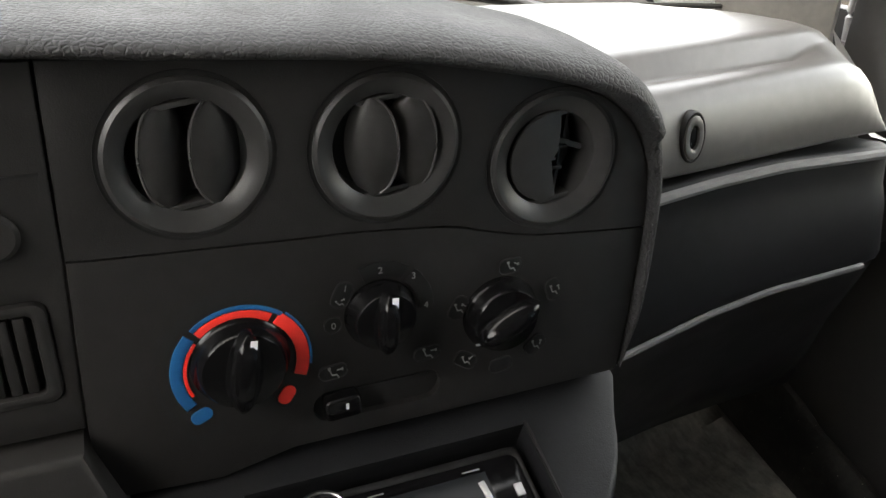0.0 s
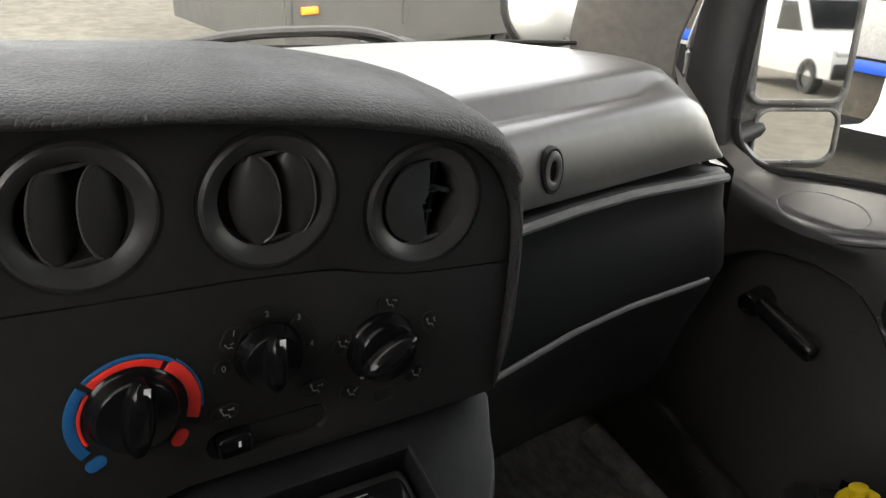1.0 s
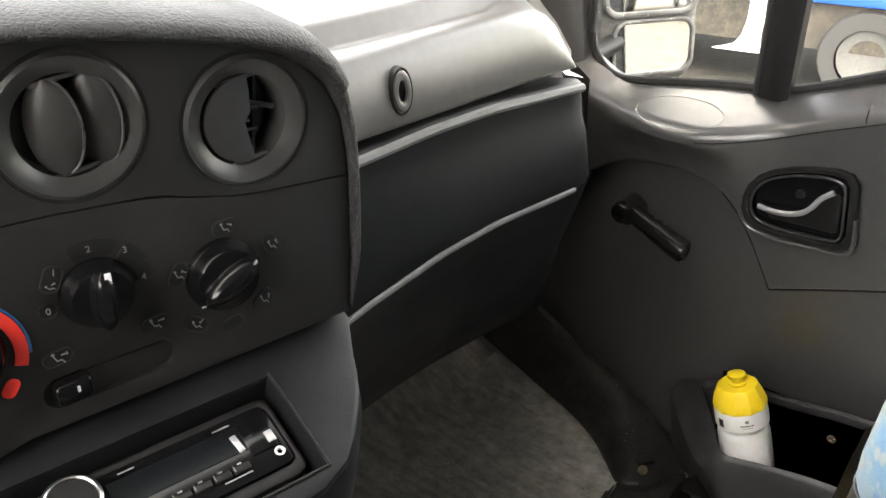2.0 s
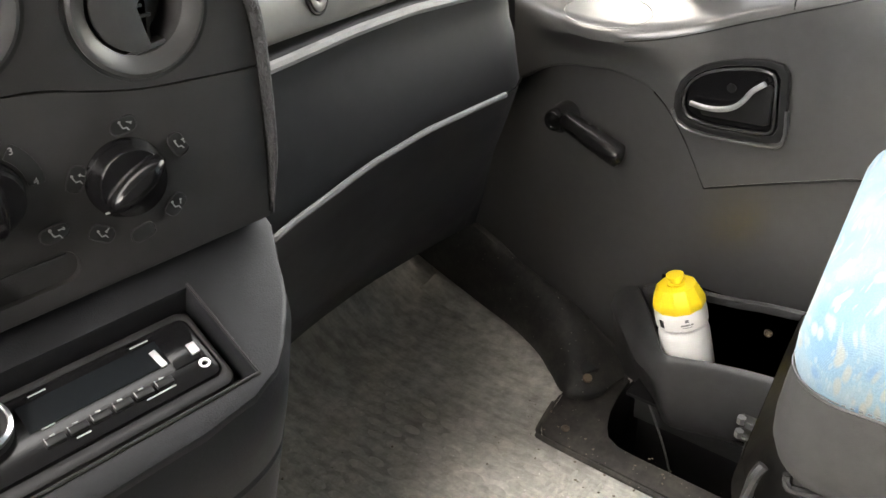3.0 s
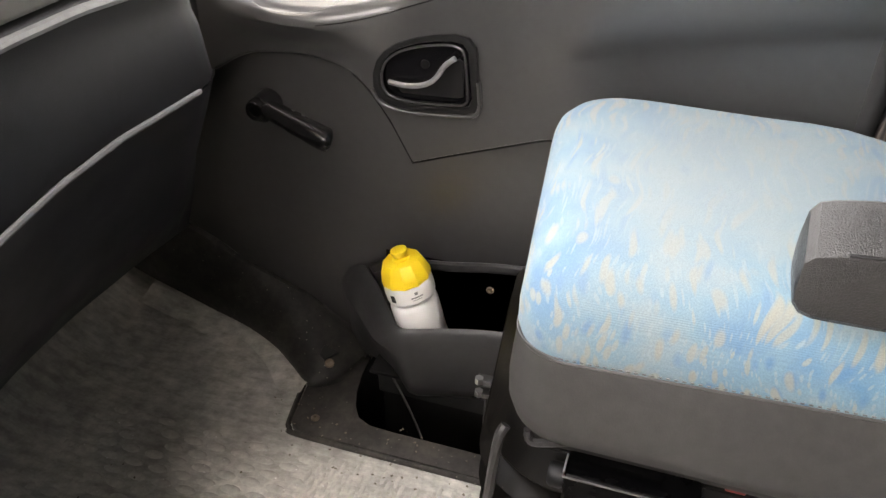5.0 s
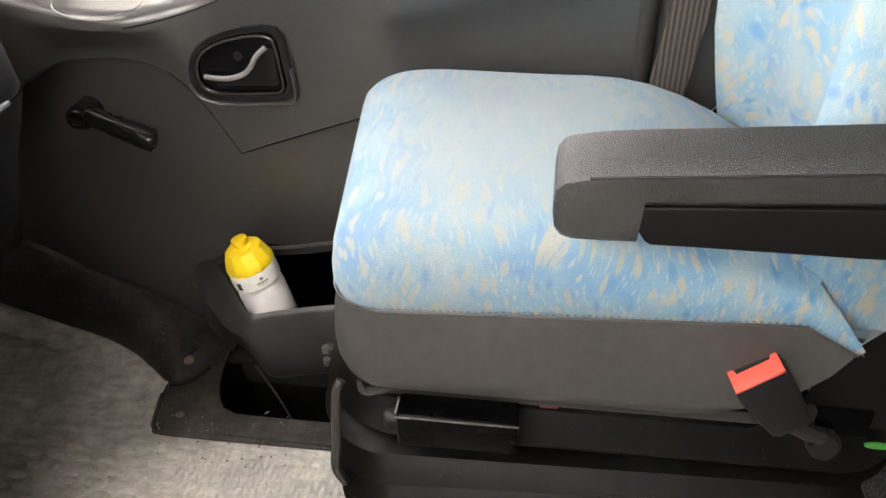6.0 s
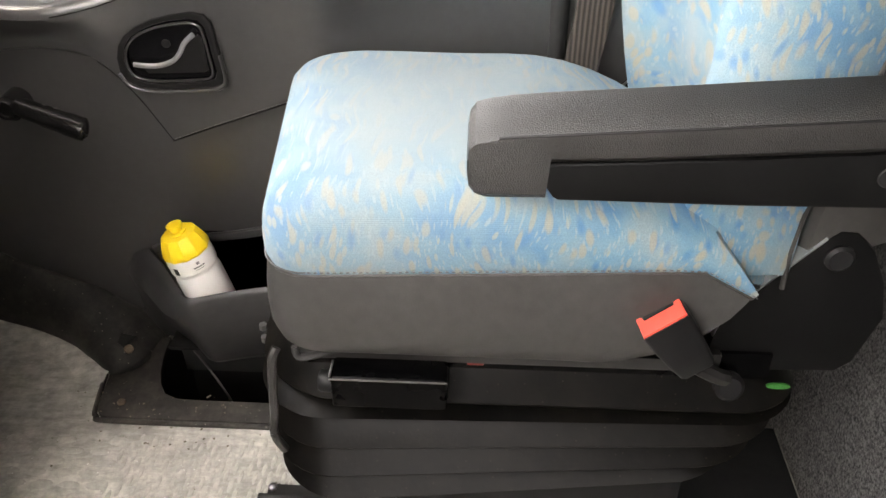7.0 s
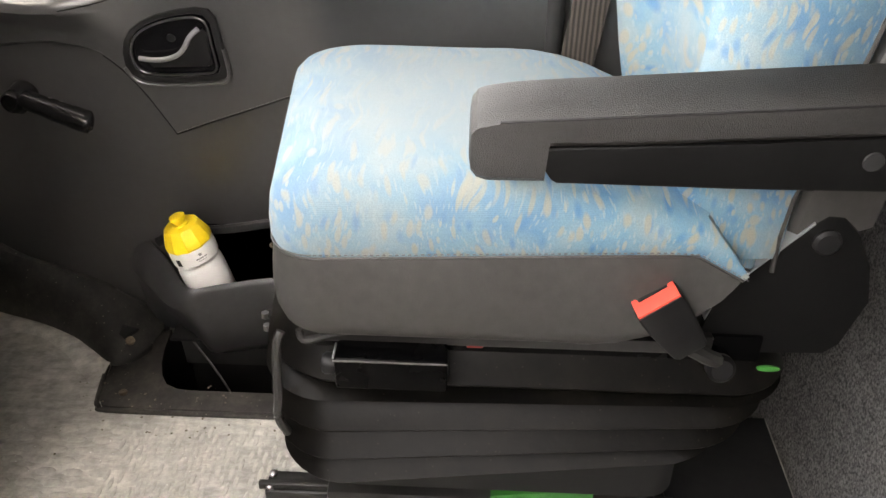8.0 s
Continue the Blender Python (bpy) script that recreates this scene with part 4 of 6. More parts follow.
def hood():
    path = spline([(a, b, 0) for a, b in HOOD], 5)
    rows = []
    for i, p in enumerate(path):
        d = (path[min(i + 1, len(path) - 1)] - path[max(i - 1, 0)]).normalized()
        o = Vector((-d.y, d.x, 0))
        f = i / (len(path) - 1)
        k = (0.38 + 0.10 * max(0.0, min(1.0, (p.x + 0.1) / 0.12))) if p.x < 0.08 else max(0.30, 0.48 + (0.10 if 0.10 < p.x and p.y > 0.05 else 0.05) * min(1, (p.x - 0.08) / 0.05) - max(0, 0.08 - p.y) * 1.3)
        lip = 0.020 * min(1.0, 0.35 + 1.7 * k)
        side = max(0.0, min(1.0, (p.x - 0.135) / 0.03)) * (1.0 if p.y < 0.07 else 0.6)
        lip *= 1 - 0.62 * side
        k *= 1 - 0.45 * side
        sec = [(0.0, -0.015), (0.0, lip * 0.55), (0.003 * k, lip * 0.95), (0.008 * k, lip * 1.12), (0.015 * k, lip * 1.15), (0.026 * k, lip * 0.9), (0.036 * k, lip * 0.35), (0.043 * k, -0.012), (0.047 * k, -0.04), (0.050 * k, -0.075), (0.050 * k, -0.12), (0.044 * k, -0.165), (0.03 * k, -0.185), (-0.02, -0.19)]
        tp = min(1.0, max(0.12, (p.y + 0.128) / 0.055)) if p.x > 0.14 else 1.0
        rows.append([pan(p.x + o.x * a * tp, p.y + o.y * a * tp, n * tp if n > 0 else n) for a, n in sec])
    return loft(rows)


part("padded_hood", hood(), M_LEATHER, dash, "grained soft hood over the instrument panel", auto=80)


# ---- round air vents ----
M_BLADE = grained("vent_blade_plastic", (0.048, 0.047, 0.046), 0.38, 1200, 0.12, 0.3)
def vent(u, v, style):
    ring = part("air_vent", revolve([(0.0455, -0.012), (VR, -0.004), (VR, 0.0016), (0.0445, 0.0032), (0.0425, 0.0028), (0.0365, -0.0015), (0.0335, -0.0035), (0.0325, -0.007), (0.0322, -0.035)], 56, pan_m(u, v), cap=False), M_RING, dash, "round black air vent")
    part("groove", revolve([(VR + 0.0034, -0.001), (VR + 0.0030, 0.0006), (VR + 0.0022, 0.0002), (VR + 0.0004, -0.0004), (VR, -0.001)], 56, pan_m(u, v), cap=False), M_BLACK, ring)
    # disc closing the vent, its shade put into the colour
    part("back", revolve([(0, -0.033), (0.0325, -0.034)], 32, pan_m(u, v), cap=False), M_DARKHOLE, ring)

    def blade(du, turn, width, dn, side):
        """A lens-shaped flap, swung about its upright axis and bowed outwards."""
        m = pan_m(u + du, v, dn) @ Matrix.Rotation(turn, 4, "Y")
        rows = []
        for j in range(13):
            t = -1 + 2 * j / 12
            h = 0.0312 * t
            half = width * math.sqrt(max(0.0, 1 - t * t)) + 0.0006
            rows.append([m @ Vector((s * half, h, 0.006 * (1 - s * s) * (1 - 0.7 * t * t))) for s in (-1, -0.75, -0.4, 0, 0.4, 0.75, 1)])
        bm = loft(rows)
        bmesh.ops.solidify(bm, geom=bm.faces[:], thickness=-0.0016)
        ob = part("blade", bm, M_BLADE, ring)
        edge = [m @ Vector((side * (width * math.sqrt(max(0.0, 1 - t * t)) + 0.0004), 0.0312 * t, 0.0004)) for t in [-0.96 + 1.92 * j / 16 for j in range(17)]]
        part("blade_edge", tube(edge, 0.0009, 6), M_BLADE, ob)
        return ob

    for a, turn in ((0.0300, 7), (-0.0302, 7)):
        part("stop_edge", box((0.034, 0.0035, 0.012), (0, 0, 0), pan_m(u - 0.0006, v + a, -0.010, radians(turn)), 0.0008), M_RING, ring)

    if style == 0:
        blade(-0.0115, radians(24), 0.0165, -0.007, -1)
        blade(0.0155, radians(24), 0.0160, -0.005, -1)
    elif style == 1:
        blade(-0.0085, radians(-26), 0.0165, -0.004, 1)
        blade(0.0175, radians(-26), 0.0160, -0.006, 1)
    else:
        half = [(0.031 * math.cos(a), 0.031 * math.sin(a)) for a in [radians(78 + 204 * k / 24) for k in range(25)]]
        half += [(0.004, -0.020), (0.001, -0.002), (0.006, 0.004), (0.007, 0.02)]
        m = pan_m(u, v, -0.004) @ Matrix.Rotation(radians(4), 4, "Y")
        part("blade", sheet(half, [], lambda a, b, n: m @ Vector((a, b, n)), 0.002, 0.0006), M_RING, ring)
        for k, (a, b, w) in enumerate(((-0.002, -0.003, 0.010), (0.002, -0.010, 0.012), (0.004, 0.005, 0.014))):
            part("linkage", box((w, 0.0022, 0.003), (0, 0, 0), pan_m(u + a + 0.004, v + b, -0.010), 0.0006), M_RING, ring)
        part("arm", box((0.022, 0.004, 0.002), (0, 0, 0), pan_m(u + 0.018, v + 0.006, -0.012, radians(-20)), 0.0006), M_RING, ring)
        part("web", box((0.002, 0.06, 0.02), (0, 0, 0), pan_m(u + 0.012, v, -0.022, radians(-8))), M_BLACK, ring)


for i, (u, v) in enumerate(VENTS):
    vent(u, v, i)


# ---- heater dials ----
def dial(u, v, r, turn, marks):
    body = part("dial", revolve([(r * 1.03, -0.002), (r * 1.03, 0.002), (r * 0.97, 0.004), (r * 0.93, 0.007), (r * 0.90, 0.012), (r * 0.84, 0.0145), (r * 0.5, 0.0155), (0, 0.0155)], 48, pan_m(u, v)), M_GLOSS, dash, "glossy black rotary dial")
    m = pan_m(u, v, 0.0, turn)
    rows = []
    for j in range(15):
        t = -1 + 2 * j / 14
        w = r * (0.46 - 0.16 * t * t) * math.sqrt(max(0.02, 1 - (t * 0.98) ** 4))
        h = 0.0155 + 0.0105 * (1 - t ** 4 * 0.75)
        rows.append([m @ Vector((s * w, t * r * 0.93, 0.010 + (h - 0.010) * k)) for s, k in ((-1, 0), (-0.72, 0.55), (-0.5, 0.9), (-0.3, 1.0), (0.3, 1.0), (0.5, 0.9), (0.72, 0.55), (1, 0))])
    part("grip", loft(rows, caps=True), M_GLOSS, body, auto=60)
    for a in marks:
        part("pointer", box((0.0042, 0.010, 0.0006), (a, r * 0.70, 0.0225), m, 0.0), M_WHITE, body, "white pointer line")
    return body


k1 = dial(-0.130, -0.0455, 0.0308, radians(-8), [0.003])
k2 = dial(-0.036, -0.0300, 0.0242, radians(-3), [0.0025])
k3 = dial(0.0535, -0.0485, 0.0278, radians(-62), [])
# silver bead painting a glint along the third dial's grip, no pointer mark
glint = spline([pan(0.028, -0.061, 0.0165), pan(0.040, -0.059, 0.0195), pan(0.053, -0.052, 0.0212), pan(0.068, -0.040, 0.0205)], 5)
part("pointer", tube(glint, 0.0007, 6), M_SILVER, k3, "painted glint along the grip")


def arc_band(u, v, r0, r1, a0, a1, mat, parent, n0=0.0004):
    pts = []
    n = max(3, int(abs(a1 - a0) / 6))
    for k in range(n + 1):
        a = radians(a0 + (a1 - a0) * k / n)
        pts.append((u + r1 * math.cos(a), v + r1 * math.sin(a)))
    for k in range(n, -1, -1):
        a = radians(a0 + (a1 - a0) * k / n)
        pts.append((u + r0 * math.cos(a), v + r0 * math.sin(a)))
    return part("scale_band", sheet(pts, [], lambda a, b, c: pan(a, b, c + 0.0012), 0.0015, 0.0003), mat, parent)


U1, V1 = -0.1292, -0.0500
arc_band(U1, V1, 0.0350, 0.0408, 58, 132, M_RED, k1)
arc_band(U1, V1, 0.0416, 0.0444, 50, 132, M_BLUE, k1)
arc_band(U1, V1, 0.0350, 0.0436, -22, 52, M_RED, k1)
arc_band(U1, V1, 0.0442, 0.0456, -10, 48, M_BLUE, k1)
arc_band(U1, V1, 0.0345, 0.0368, 140, 205, M_RED, k1)
arc_band(U1, V1, 0.0373, 0.0450, 138, 214, M_BLUE, k1)
for (a, b, mt, tn) in ((-0.158, -0.081, M_BLUE, 25), (-0.1025, -0.079, M_RED, 55)):
    part("scale_dot", sheet(rrect(0, 0, 0.0072, 0.0048, 0.0046), [], lambda p, q, c, a=a, b=b, tn=tn: pan_m(a, b, 0.0012, radians(tn)) @ Vector((p, q, c)), 0.0015, 0.0004), mt, k1)


def pill(u, v, hx, hy, turn=0.0, parent=None):
    rim = [pan_m(u, v, 0.0014, turn) @ Vector((x, y, 0)) for x, y in rrect(0, 0, hx, hy, min(hx, hy) * 0.85)]
    part("plate_rim", tube(rim, 0.0006, 6, closed=True), M_PANEL, parent)
    return part("symbol_plate", sheet(rrect(0, 0, hx, hy, min(hx, hy) * 0.85), [], lambda p, q, c: pan_m(u, v, 0.0016, turn) @ Vector((p, q, c)), 0.002, 0.0009), M_BLACK, parent)


# fan scale: dark arc plates with the numbers
def arc_plate(a0, a1):
    return arc_band(-0.036, -0.0305, 0.0275, 0.0385, a0, a1, M_BLACK, k2)


arc_plate(58, 112)
arc_plate(-2, 50)
for ch, a, b in (("0", -0.0690, -0.0320), ("2", -0.036, 0.0030), ("3", -0.0130, -0.0050), ("4", -0.0040, -0.0290)):
    if ch == "0":
        pill(a, b, 0.0058, 0.0058, 0, k2)
    lettering(ch, 0.0068, pan_m(a, b, 0.0032), M_GREYPRINT, k2)
pill(-0.0620, -0.0110, 0.0060, 0.0095, radians(-25), k2)
lettering("1", 0.0065, pan_m(-0.0600, -0.0060, 0.0030, radians(-10)), M_GREYPRINT, k2)


def squiggle(u, v, turn, parent, size=1.0, arrow=0.0):
    """Small air-flow sign: a seated outline of plain strokes and an arrow."""
    strokes = [(-0.0016, 0.0004, 0.0040, 112), (0.0006, -0.0016, 0.0034, 0), (0.0026, -0.0028, 0.0026, -62)]
    dx, dy = math.cos(radians(arrow)), math.sin(radians(arrow))
    strokes += [(0.0040, 0.0016, 0.0040, arrow), (0.0040 + dx * 0.0014, 0.0016 + dy * 0.0014, 0.0020, arrow + 90)]
    for a, b, w, t in strokes:
        m = pan_m(u, v, 0.0022, turn) @ Matrix.Translation((a * size, b * size, 0)) @ Matrix.Rotation(radians(t), 4, "Z")
        part("symbol_stroke", box((w * size, 0.0008 * size, 0.0005), (0, 0, 0), m), M_GREYPRINT, parent)
    part("symbol_dot", sheet(circle2(-0.0024 * size, 0.0032 * size, 0.0010 * size, 10), [], lambda p, q, c: pan_m(u, v, 0.0025, turn) @ Vector((p, q, c)), 0.0005, 0.0), M_GREYPRINT, parent)


for (a, b, blank, t) in ((0.0600, -0.0120, 0, 5), (0.0955, -0.0375, 0, -70), (0.0835, -0.0815, 0, 40), (0.0556, -0.0930, 1, 8), (0.0270, -0.0820, 0, -35), (0.0205, -0.0375, 0, 62)):
    pill(a, b, 0.0092, 0.0058, radians(t), k3)
    if not blank:
        squiggle(a, b, radians(0), k3, 1.0, t * 3.0 - 40)
squiggle(-0.0640, -0.0160, 0.3, k2, 0.7)

slider = part("slider_knob", box((0.026, 0.017, 0.016), (0, 0, 0), pan_m(-0.0665, -0.0935, 0.004, radians(3)), 0.004, 3), M_GLOSS, dash, "glossy black slide knob for recirculation")
part("pointer", box((0.002, 0.0045, 0.0005), (0, 0, 0), pan_m(-0.0645, -0.0905, 0.0125)), M_WHITE, slider)
part("slider_track", box((0.097, 0.027, 0.002), (0, 0, 0), pan_m(-0.0385, -0.0965, -0.0065)), M_PANEL, slider)
part("slider_slit", box((0.076, 0.003, 0.001), (0, 0, 0), pan_m(-0.036, -0.0905, -0.0048)), M_DARKHOLE, slider)
for (a, b) in ((-0.0705, -0.0685), (-0.0025, -0.0690)):
    pill(a, b, 0.0098, 0.0055, radians(6), slider)
    squiggle(a, b, 0, slider, 1.15)

# ---- lower console with the radio bay ----
BT, BD, BN = Vector((0.188, 0.439, 0.738)), Vector((-0.1201, -0.9234, -0.3645)), Vector((-0.047, -0.3615, 0.9312))


def bay(a, b, n=0.0):
    return BT + PU * a + BD * b + BN * n


def bay_m(a, b, n=0.0, turn=0.0):
    """x along the radio, y away from the driver, z out of its face."""
    m = Matrix((PU, -BD, BN)).transposed().to_4x4()
    return Matrix.Translation(bay(a, b, n)) @ m @ Matrix.Rotation(turn, 4, "Z")


BAYR = [(0.098, -0.05), (0.096, -0.018), (0.0785, 0.016), (0.071, 0.034), (0.062, 0.051), (0.050, 0.0665), (0.035, 0.086), (0.019, 0.1015), (-0.008, 0.113), (-0.05, 0.119), (-0.15, 0.122), (-0.30, 0.114), (-0.36, 0.07), (-0.36, -0.05)]
HOLE = [(0.002, 0.0055), (0.002, 0.0962), (-0.208, 0.0962), (-0.208, 0.0055)]
part("radio_bay", sheet(BAYR, [HOLE], bay, 0.03, 0.004), M_GLOVE, dash, "dark sloping fascia round the radio")
body_rows = []
edge = [(p.x, p.y) for p in spline([(a, b, 0) for a, b in BAYR[1:-1]], 3)]
for a, b in edge:
    p = bay(a, b, -0.004)
    c = bay(-0.14, -0.02, 0)
    inw = Vector((c.x - p.x, c.y - p.y, 0)).normalized()
    row = [p + inw * 0.004]
    for dz, iw in ((0.02, -0.001), (0.05, 0.004), (0.075, 0.010), (0.078, 0.014), (0.082, 0.011), (0.14, 0.024), (0.3, 0.06), (0.70, 0.09)):
        q = p + inw * iw
        row.append(Vector((q.x, q.y, max(p.z - dz, 0.0))))
    body_rows.append(row)
part("console_body", loft(body_rows), M_GLOVE, dash, auto=30)
part("bay_backing", box((0.24, 0.12, 0.004), (-0.10, -0.05, -0.045), bay_m(0, 0)), M_DARKHOLE, dash)
lip_path = [bay(0.004, 0.0035, 0.001), bay(0.004, 0.0985, 0.001), bay(-0.21, 0.0985, 0.001)]
part("bay_rim", tube(lip_path, 0.0014, 6), M_PANEL, dash)

ash_out = [(-0.6, -0.0765), (-0.2285, -0.0765), (-0.205, -0.15), (-0.19, -0.26), (-0.6, -0.26)]
ash = part("lower_left_panel", sheet(ash_out, [], lambda u, v, n: pan(u, v, n + 0.022 - 0.18 * (v + 0.0765)), 0.05, 0.005), M_PANEL, dash)
part("recess_ring", tube([pan(-0.275 + 0.036 * math.cos(a), -0.150 + 0.030 * math.sin(a), 0.024 + 0.18 * (0.0735 - 0.030 * math.sin(a))) for a in [2 * math.pi * k / 28 for k in range(28)]], 0.004, 6, closed=True), M_RING, ash)

# ---- passenger side ----
XS = [0.27, 0.36, 0.45, 0.55, 0.65, 0.72, 0.76, 0.79, 0.815, 0.835, 0.85, 0.862, 0.868]


def dash_cover():
    """Upper cover: front face, rounded ridge, shallow tray and the top running to the windscreen."""
    prof = [(0.640, 0.815), (0.613, 0.820), (0.6105, 0.826), (0.6145, 0.861), (0.620, 0.885), (0.626, 0.899), (0.636, 0.908), (0.648, 0.911), (0.660, 0.909), (0.667, 0.9075), (0.672, 0.911), (0.680, 0.932), (0.686, 0.9375), (0.70, 0.940), (0.74, 0.9425), (0.80, 0.941), (0.87, 0.937), (0.98, 0.928), (1.08, 0.922)]
    rows = []
    for x in XS:
        e = max(0.0, (x - 0.745) / 0.123)
        drop = 0.085 * e ** 2.6
        back = 0.03 * e ** 3
        tray = 1.0 if x < 0.72 else max(0.0, 1 - (x - 0.72) / 0.05)
        ymax = lerp_table([(-0.2, 1.12), (0.177, 1.13), (0.404, 1.10), (0.553, 1.065), (0.66, 1.035), (0.78, 0.985), (0.868, 0.93)], x)[0]
        row = []
        for y, z in prof:
            if 0.64 < y < 0.684:
                z = z + (1 - tray) * (0.911 + (y - 0.648) / 0.036 * 0.026 - z)
            k = (z - 0.815) / 0.135
            yy = y if y < 0.70 else 0.70 + (y - 0.70) / 0.38 * (ymax - 0.70)
            row.append((x - 0.014 * e ** 3 - 0.010 * e ** 3 * k, yy + back * k * 0.6, z - drop * k))
        rows.append(row)
    rows.append([(0.868 - 0.012, max(y, 0.66), 0.812 + (z - 0.815) * 0.25) for _, y, z in rows[-1]])
    return loft(rows)


part("upper_cover", dash_cover(), M_DASHGREY, dash, "lighter grey upper cover with a shallow tray", auto=60)
center_top = []
for x in (-0.95, -0.6, -0.3, 0.0, 0.15, 0.27):
    ymax = lerp_table([(-0.95, 0.84), (-0.6, 1.03), (-0.2, 1.12), (0.177, 1.13), (0.404, 1.10)], x)[0]
    center_top.append([(x, 0.60, 0.955), (x, 0.68, 0.950), (x, 0.8, 0.941), (x, ymax, 0.924)])
part("top_pad", loft(center_top), M_DASHGREY, dash)
def oval(rx, ry, n=28):
    return [(rx * math.cos(2 * math.pi * k / n), ry * math.sin(2 * math.pi * k / n)) for k in range(n)]


def cover_place(p, q, c):
    return Vector((0.518 + p, 0.6100 - c + 0.06 * q, 0.861 + q))


btn = part("lock_button", sheet(oval(0.0165, 0.0275), [oval(0.0140, 0.0245)], lambda p, q, c: cover_place(p, q, c), 0.010, 0.0012), M_BLACK, dash, "oval push lock with a dark ring")
part("button_face", sheet(oval(0.0136, 0.0240), [oval(0.0062, 0.0125)], lambda p, q, c: cover_place(p, q, c + 0.0018), 0.008, 0.003), M_DASHGREY, btn)
part("lock_barrel", sheet(oval(0.0060, 0.0122), [], lambda p, q, c: cover_place(p, q, c - 0.0012), 0.006, 0.001), M_GLOSS, btn)


def glove_lid():
    """Front of the glove box: slightly hollow face between a bright top edge and a curved lower rib."""
    rows = []
    for i in range(25):
        x = 0.28 + (0.905 - 0.28) * i / 24
        zb = lerp_table([(0.28, 0.610), (0.42, 0.640), (0.542, 0.658), (0.647, 0.663), (0.81, 0.655), (0.905, 0.648)], x)[0]
        zt = lerp_table([(0.28, 0.805), (0.459, 0.810), (0.557, 0.8145), (0.659, 0.814), (0.863, 0.798), (0.905, 0.785)], x)[0]
        e = max(0.0, (x - 0.83) / 0.075)
        yb = 0.04 * e ** 2
        rows.append([(x, 0.66, zt - 0.003), (x, 0.612 + yb, zt + 0.001), (x, 0.604 + yb, zt - 0.002), (x, 0.6005 + yb, zt - 0.010), (x, 0.6015 + yb, zt - 0.018), (x, 0.598 + yb, zt - 0.05), (x, 0.590 + yb, (zt + zb) / 2), (x, 0.582 + yb, zb + 0.02), (x, 0.5795 + yb, zb + 0.006), (x, 0.5815 + yb, zb + 0.001)])
    bm = loft(rows)
    return bm


part("glove_box_lid", glove_lid(), M_GLOVE, dash, "blue-black glove box lid", auto=60)
rib = []
for i in range(25):
    x = 0.29 + (0.815 - 0.29) * i / 24
    zb = lerp_table([(0.28, 0.610), (0.42, 0.640), (0.542, 0.658), (0.647, 0.663), (0.81, 0.655)], x)[0]
    rib.append((x, 0.577, zb))
# both lid ribs are a much paler grey than the lid
part("lower_rib", tube(rib, 0.0042, 8), M_TRIM, dash, "light grey lower rib")
toprib = []
for i in range(25):
    x = 0.29 + (0.858 - 0.29) * i / 24
    zt = lerp_table([(0.28, 0.805), (0.459, 0.810), (0.557, 0.8145), (0.659, 0.814), (0.863, 0.798), (0.905, 0.785)], x)[0]
    toprib.append((x, 0.6035, zt - 0.008))
part("upper_rib", tube(toprib, 0.0065, 8), M_TRIM, dash, "light grey top edge of the lid")


def knee_panel():
    rows = []
    for i in range(21):
        x = 0.26 + (0.93 - 0.26) * i / 20
        zb = lerp_table([(0.26, 0.605), (0.42, 0.637), (0.542, 0.655), (0.647, 0.660), (0.81, 0.652), (0.93, 0.64)], x)[0]
        e = max(0.0, (x - 0.80) / 0.13)
        y = 0.045 * e ** 2
        rows.append([(x, 0.581 + y, zb), (x, 0.584 + y, zb - 0.004), (x, 0.60 + y, zb - 0.05), (x, 0.632 + y, zb - 0.13), (x, 0.675 + y * 0.5, zb - 0.22), (x, 0.72, zb - 0.29), (x, 0.80, zb - 0.33), (x, 1.1, zb - 0.32)])
    return loft(rows)


part("knee_panel", knee_panel(), M_GLOVE, dash, "dark lower panel sloping under the glove box")
end_rows = [[(0.90 + 0.02 * k, y, z) for (y, z) in ((0.62, 0.79), (0.62, 0.70), (0.62, 0.63), (0.68, 0.5), (0.75, 0.36))] for k in (0,)] + [[(1.07, y, z) for (y, z) in ((0.80, 0.78), (0.79, 0.70), (0.78, 0.63), (0.79, 0.5), (0.80, 0.36))]]
part("end_panel", loft(end_rows), M_BLACK, dash, "dark gap panel beside the door")
ramp_rows = [[(0.866, 0.66, 0.815), (0.868, 0.64, 0.80), (0.90, 0.63, 0.79)], [(0.90, 0.72, 0.85), (0.93, 0.70, 0.81), (0.95, 0.69, 0.78)], [(0.97, 0.80, 0.90), (1.02, 0.77, 0.83), (1.05, 0.76, 0.78)]]
part("corner_trim", loft(ramp_rows), M_DASHGREY, dash)
for k in range(5):
    part("demister_slot", box((0.004, 0.018, 0.006), (0.80 + 0.012 * k, 0.795 - 0.010 * k, 0.926 - 0.008 * k), None, 0.001), M_BLACK, dash)


# ---- car radio ----
def radio_m(a, b, n=0.0, turn=0.0):
    """As bay_m, from the radio's own corner."""
    return bay_m(a - 0.003, b + 0.0115, n, turn)


radio = thing("car_radio", "black car radio with silver volume knob in the console bay", "radio")
part("chassis", sheet(rrect(-0.102, 0.036, 0.096, 0.0285, 0.008), [], lambda a, b, n: bay(a - 0.003, b + 0.0115, n - 0.012), 0.03, 0.002), M_GLOSS, radio)
part("surround", sheet(rrect(-0.102, 0.038, 0.101, 0.0375, 0.010), [rrect(-0.102, 0.036, 0.0962, 0.0287, 0.008)], lambda a, b, n: bay(a - 0.003, b + 0.0115, n - 0.014), 0.02, 0.002), M_BLACK, radio)
part("display", box((0.105, 0.022, 0.001), (0, 0, 0), radio_m(-0.082, 0.028, -0.0115)), M_DARKGLASS, radio, "dark display window")
